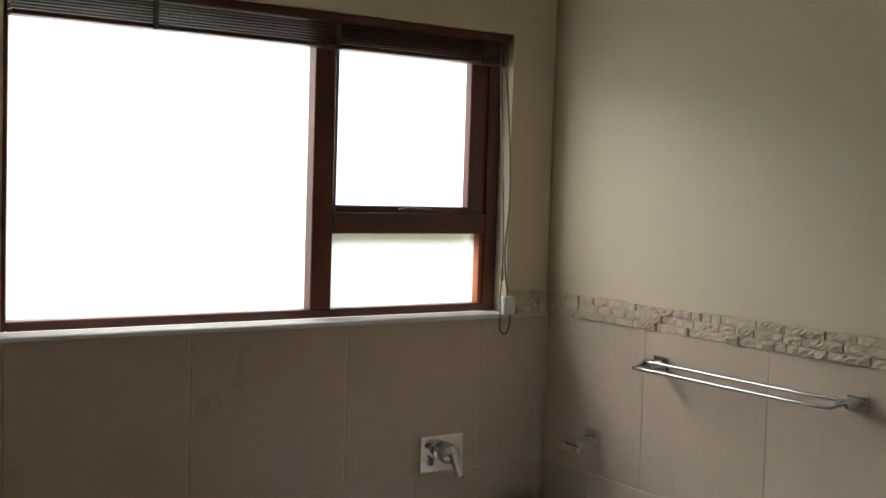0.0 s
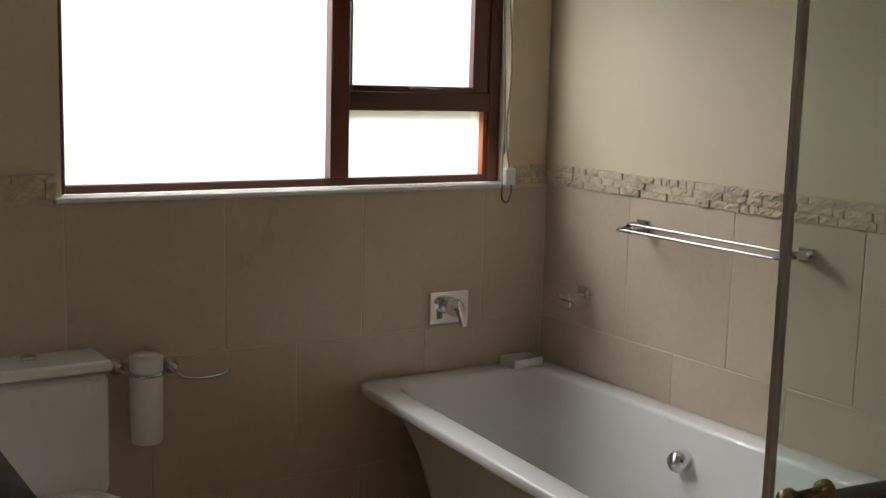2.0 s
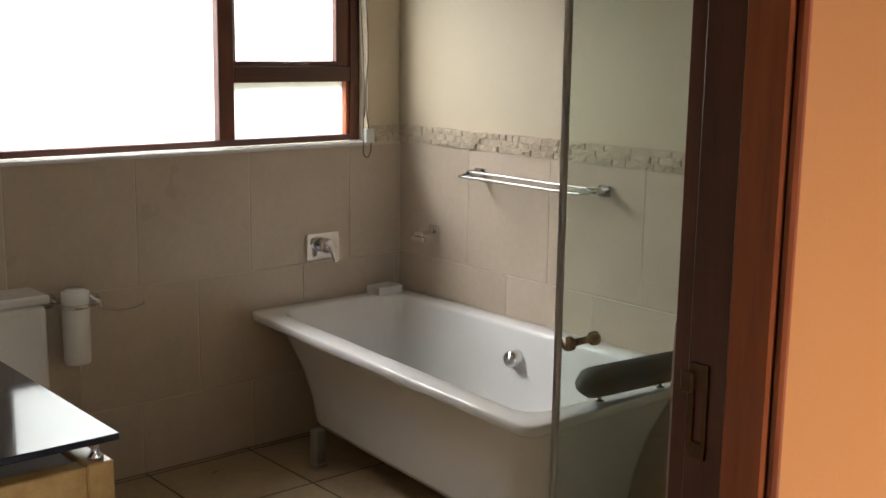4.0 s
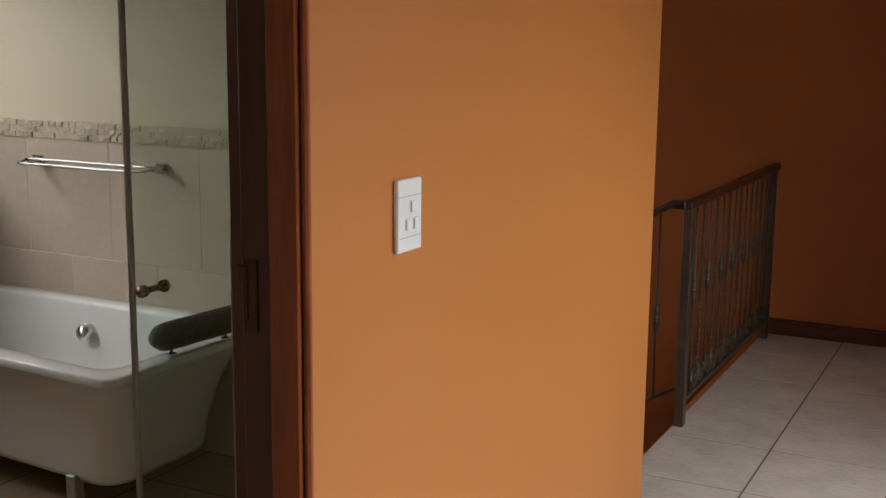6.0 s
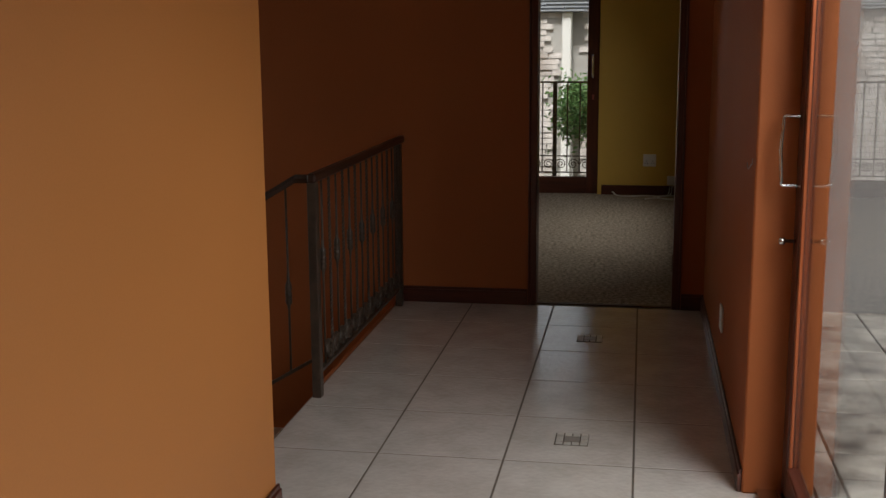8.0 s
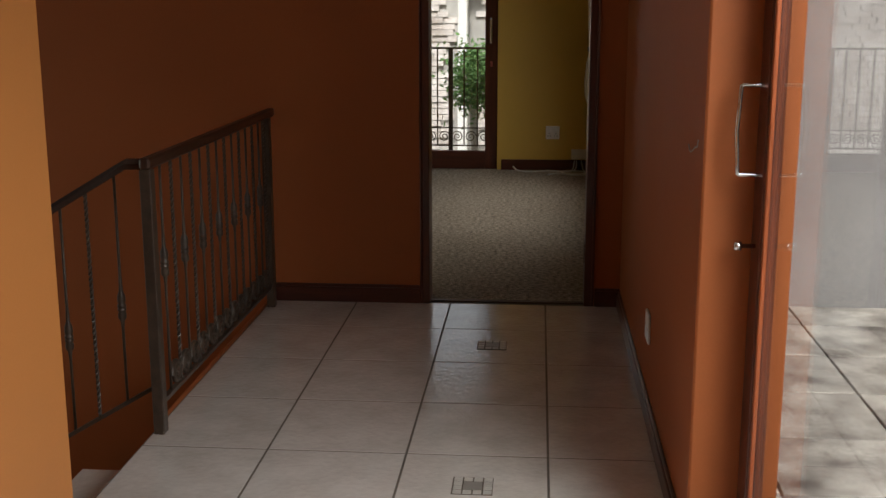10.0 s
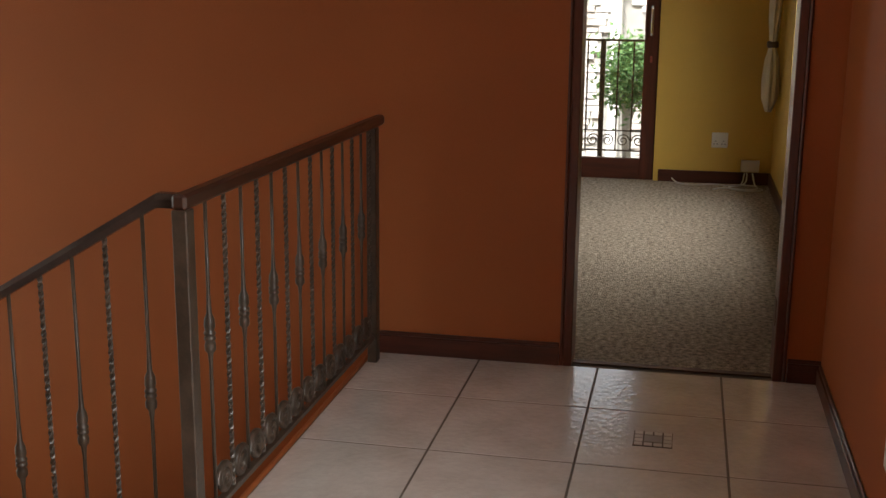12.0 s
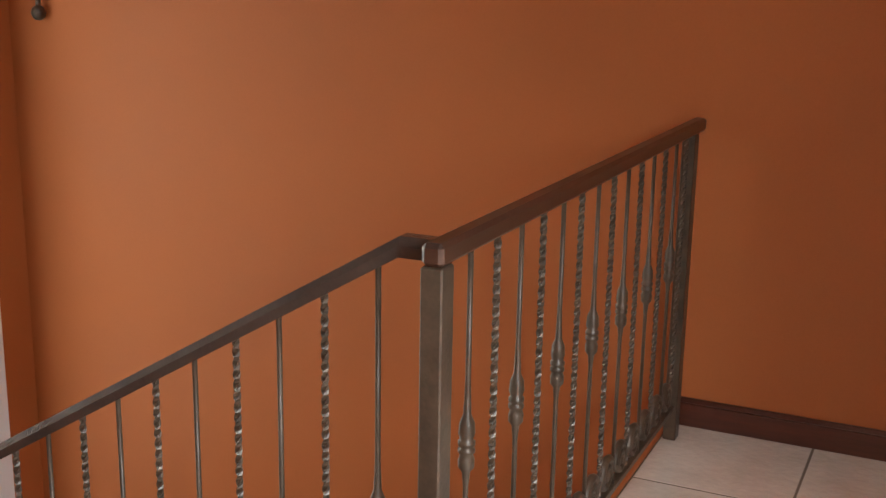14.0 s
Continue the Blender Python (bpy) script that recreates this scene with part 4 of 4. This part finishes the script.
def grid(parent, xs, ys, clip, z, h, mat, gap, tag):
    """Floor tiles between grid lines, cut to the clip rectangle."""
    for i in range(len(xs) - 1):
        for j in range(len(ys) - 1):
            x0, x1 = max(xs[i], clip[0]), min(xs[i + 1], clip[1])
            y0, y1 = max(ys[j], clip[2]), min(ys[j + 1], clip[3])
            if x1 - x0 < 0.02 or y1 - y0 < 0.02:
                continue
            w_, d_ = round(x1 - x0 - gap, 4), round(y1 - y0 - gap, 4)
            lay("tile", cache, (tag, w_, d_), lambda: slab_mesh("tile", w_, d_, h, mat, 0.002), parent, (x0 + gap / 2, y0 + gap / 2, z))


PX, PY = 0.514, 0.4875
xs = [5.247 + PX * k for k in range(-16, 3)]
ys = [-1.855 + PY * k for k in range(-2, 5)]
grid(floor_landing, xs, ys, (-2.7, xs[11], RY - 0.1, OY), -0.010, 0.010, M_LTILE, 0.006, "l")
grid(floor_landing, xs, ys, (xs[11], EX - 0.001, RY - 0.1, EDGE), -0.010, 0.010, M_LTILE, 0.006, "l")
bxs = [1.775 + 0.455 * k for k in range(-6, 3)]
bys = [2.05 + 0.455 * k for k in range(-6, 3)]
grid(floor_bath, bxs, bys, (-0.50, BX, -0.53, BY), -0.010, 0.010, M_BFLOOR, 0.007, "b")
grid(terr, [-3 + 0.5 * k for k in range(19)], [-5.6 + 0.5 * k for k in range(8)], (-3, 5.85, -5.6, RY - 0.26), -0.045, 0.03, M_PAVER, 0.012, "t")

# mosaic insets in the middle of every third tile
for k in range(3):
    cx, cy = 5.247 - PX * (0.5 + 3 * k), -1.855 + PY / 2
    ins = empty("mosaic_inset", (cx, cy, 0))
    box("bed", -0.066, 0.066, -0.066, 0.066, 0.0, 0.0022, M_DGROUT, 0, ins)
    for a in range(4):
        for b in range(4):
            if 0 < a < 3 and 0 < b < 3:
                continue
            lay("chip", cache, "chip", lambda: slab_mesh("chip", 0.0275, 0.0275, 0.003, M_MOSAIC, 0.0008), ins, (-0.0635 + a * 0.0325, -0.0635 + b * 0.0325, 0.001))
    lay("centre", cache, "chip_centre", lambda: slab_mesh("centre", 0.060, 0.060, 0.003, M_MOSAIC_D, 0.0008), ins, (-0.031, -0.031, 0.001))
    tagged(ins, "small square mosaic inset in the landing tile", "mosaic inset", "mosaic insets")


def wall_tiles(parent, a0, a1, rows, along):
    """Wall tiles; rows hold the height from and to, one joint's place and the pitch."""
    for z0, z1, joint, pitch in rows:
        k0 = math.floor((a0 - joint) / pitch)
        for k in range(k0, k0 + 12):
            p0, p1 = max(joint + k * pitch, a0), min(joint + (k + 1) * pitch, a1)
            if p1 - p0 < 0.02:
                continue
            w_, h_ = round(p1 - p0 - 0.004, 4), round(z1 - z0 - 0.004, 4)
            if along == "x":
                lay("tile", cache, ("wx", w_, h_), lambda: slab_mesh("tile", w_, 0.008, h_, M_WTILE, 0.0018), parent, (p0 + 0.002, BY, z0 + 0.002))
            else:
                lay("tile", cache, ("wy", w_, h_), lambda: slab_mesh("tile", 0.008, w_, h_, M_WTILE, 0.0018), parent, (BX, p0 + 0.002, z0 + 0.002))


boxes("tile_bed", [(-0.5, 0.825, BY + 0.0018, BY + 0.0075, 0, 1.24), (0.825, 2.40, BY + 0.0018, BY + 0.0075, 0, 1.227), (2.40, BX + 0.005, BY + 0.0018, BY + 0.0075, 0, 1.24)], M_GROUT, 0, wall_win)
wall_tiles(wall_win, -0.5, BX, [(0.745, 1.228, 0.828, 0.490), (0.285, 0.745, 1.568, 0.490), (0.0, 0.285, 0.828, 0.490)], "x")
box("tile_bed", BX + 0.0018, BX + 0.0075, -0.53, BY, 0, 1.24, M_GROUT, 0, wall_bath)
wall_tiles(wall_bath, -0.53, BY, [(0.750, 1.240, 2.076, 0.465), (0.285, 0.750, 1.839, 0.465), (0.0, 0.285, 2.076, 0.465)], "y")
boxes("tile", [(DX1 + 0.036, DX1 + 0.5, -0.53, -0.526, z0, z1 - 0.004) for z0, z1 in ((0.0, 0.375), (0.375, 0.84), (0.84, 1.33))], M_WTILE, 0.002, wall_door)


def stone_mesh(seed, length, height):
    """A split stone with a rough face."""
    rng = random.Random(seed)
    bm = bmesh.new()
    n = max(3, int(length / 0.009))
    grid_v = []
    for r in range(4):
        grid_v.append([bm.verts.new((length * c / n, -(0.011 + rng.uniform(-0.003, 0.004)) if 0 < r < 3 and 0 < c < n else -0.009 - rng.uniform(0, 0.002), height * r / 3)) for c in range(n + 1)])
    for r in range(3):
        for c in range(n):
            bm.faces.new((grid_v[r][c], grid_v[r][c + 1], grid_v[r + 1][c + 1], grid_v[r + 1][c]))
    rim = grid_v[0] + [grid_v[1][n], grid_v[2][n]] + grid_v[3][::-1] + [grid_v[2][0], grid_v[1][0]]
    back = [bm.verts.new((v.co.x, 0.004, v.co.z)) for v in rim]
    for i in range(len(rim)):
        j = (i + 1) % len(rim)
        bm.faces.new((rim[i], back[i], back[j], rim[j]))
    return mesh_of("stone", bm, M_STONE)


LENS = (0.036, 0.062, 0.092, 0.125)
STONES = {(i, v): stone_mesh(10 * i + v, ln - 0.0045, 0.0218) for i, ln in enumerate(LENS) for v in range(3)}


def stones(parent, a0, a1, place, rot, seed):
    rng = random.Random(seed)
    for r in range(3):
        a = a0
        while a < a1 - 0.03:
            i = rng.randrange(4)
            if a + LENS[i] > a1:
                i = 0
            ob = new("stone", STONES[(i, rng.randrange(3))])
            ob.parent = parent
            ob.location = place(a, 1.2395 + r * 0.0245)
            ob.scale[1] = rng.uniform(0.4, 1.1)
            ob.rotation_euler = (0, 0, rot)
            a += LENS[i]


box("stone_bed", BX + 0.0005, BX + 0.006, -0.53, BY, 1.238, 1.314, M_STONE, 0, wall_bath)
stones(wall_bath, 0.0, BY + 0.53, lambda a, z: (BX + 0.001, BY - a, z), radians(-90), 1)
stones(wall_win, 2.402, BX, lambda a, z: (a, BY + 0.001, z), 0, 2)
stones(wall_win, -0.2, 0.823, lambda a, z: (a, BY + 0.001, z), 0, 3)
stones(wall_door, 0.0, 0.40, lambda a, z: (DX1 + 0.036 + 0.40 - a, -0.529, z + 0.09), radians(180), 4)
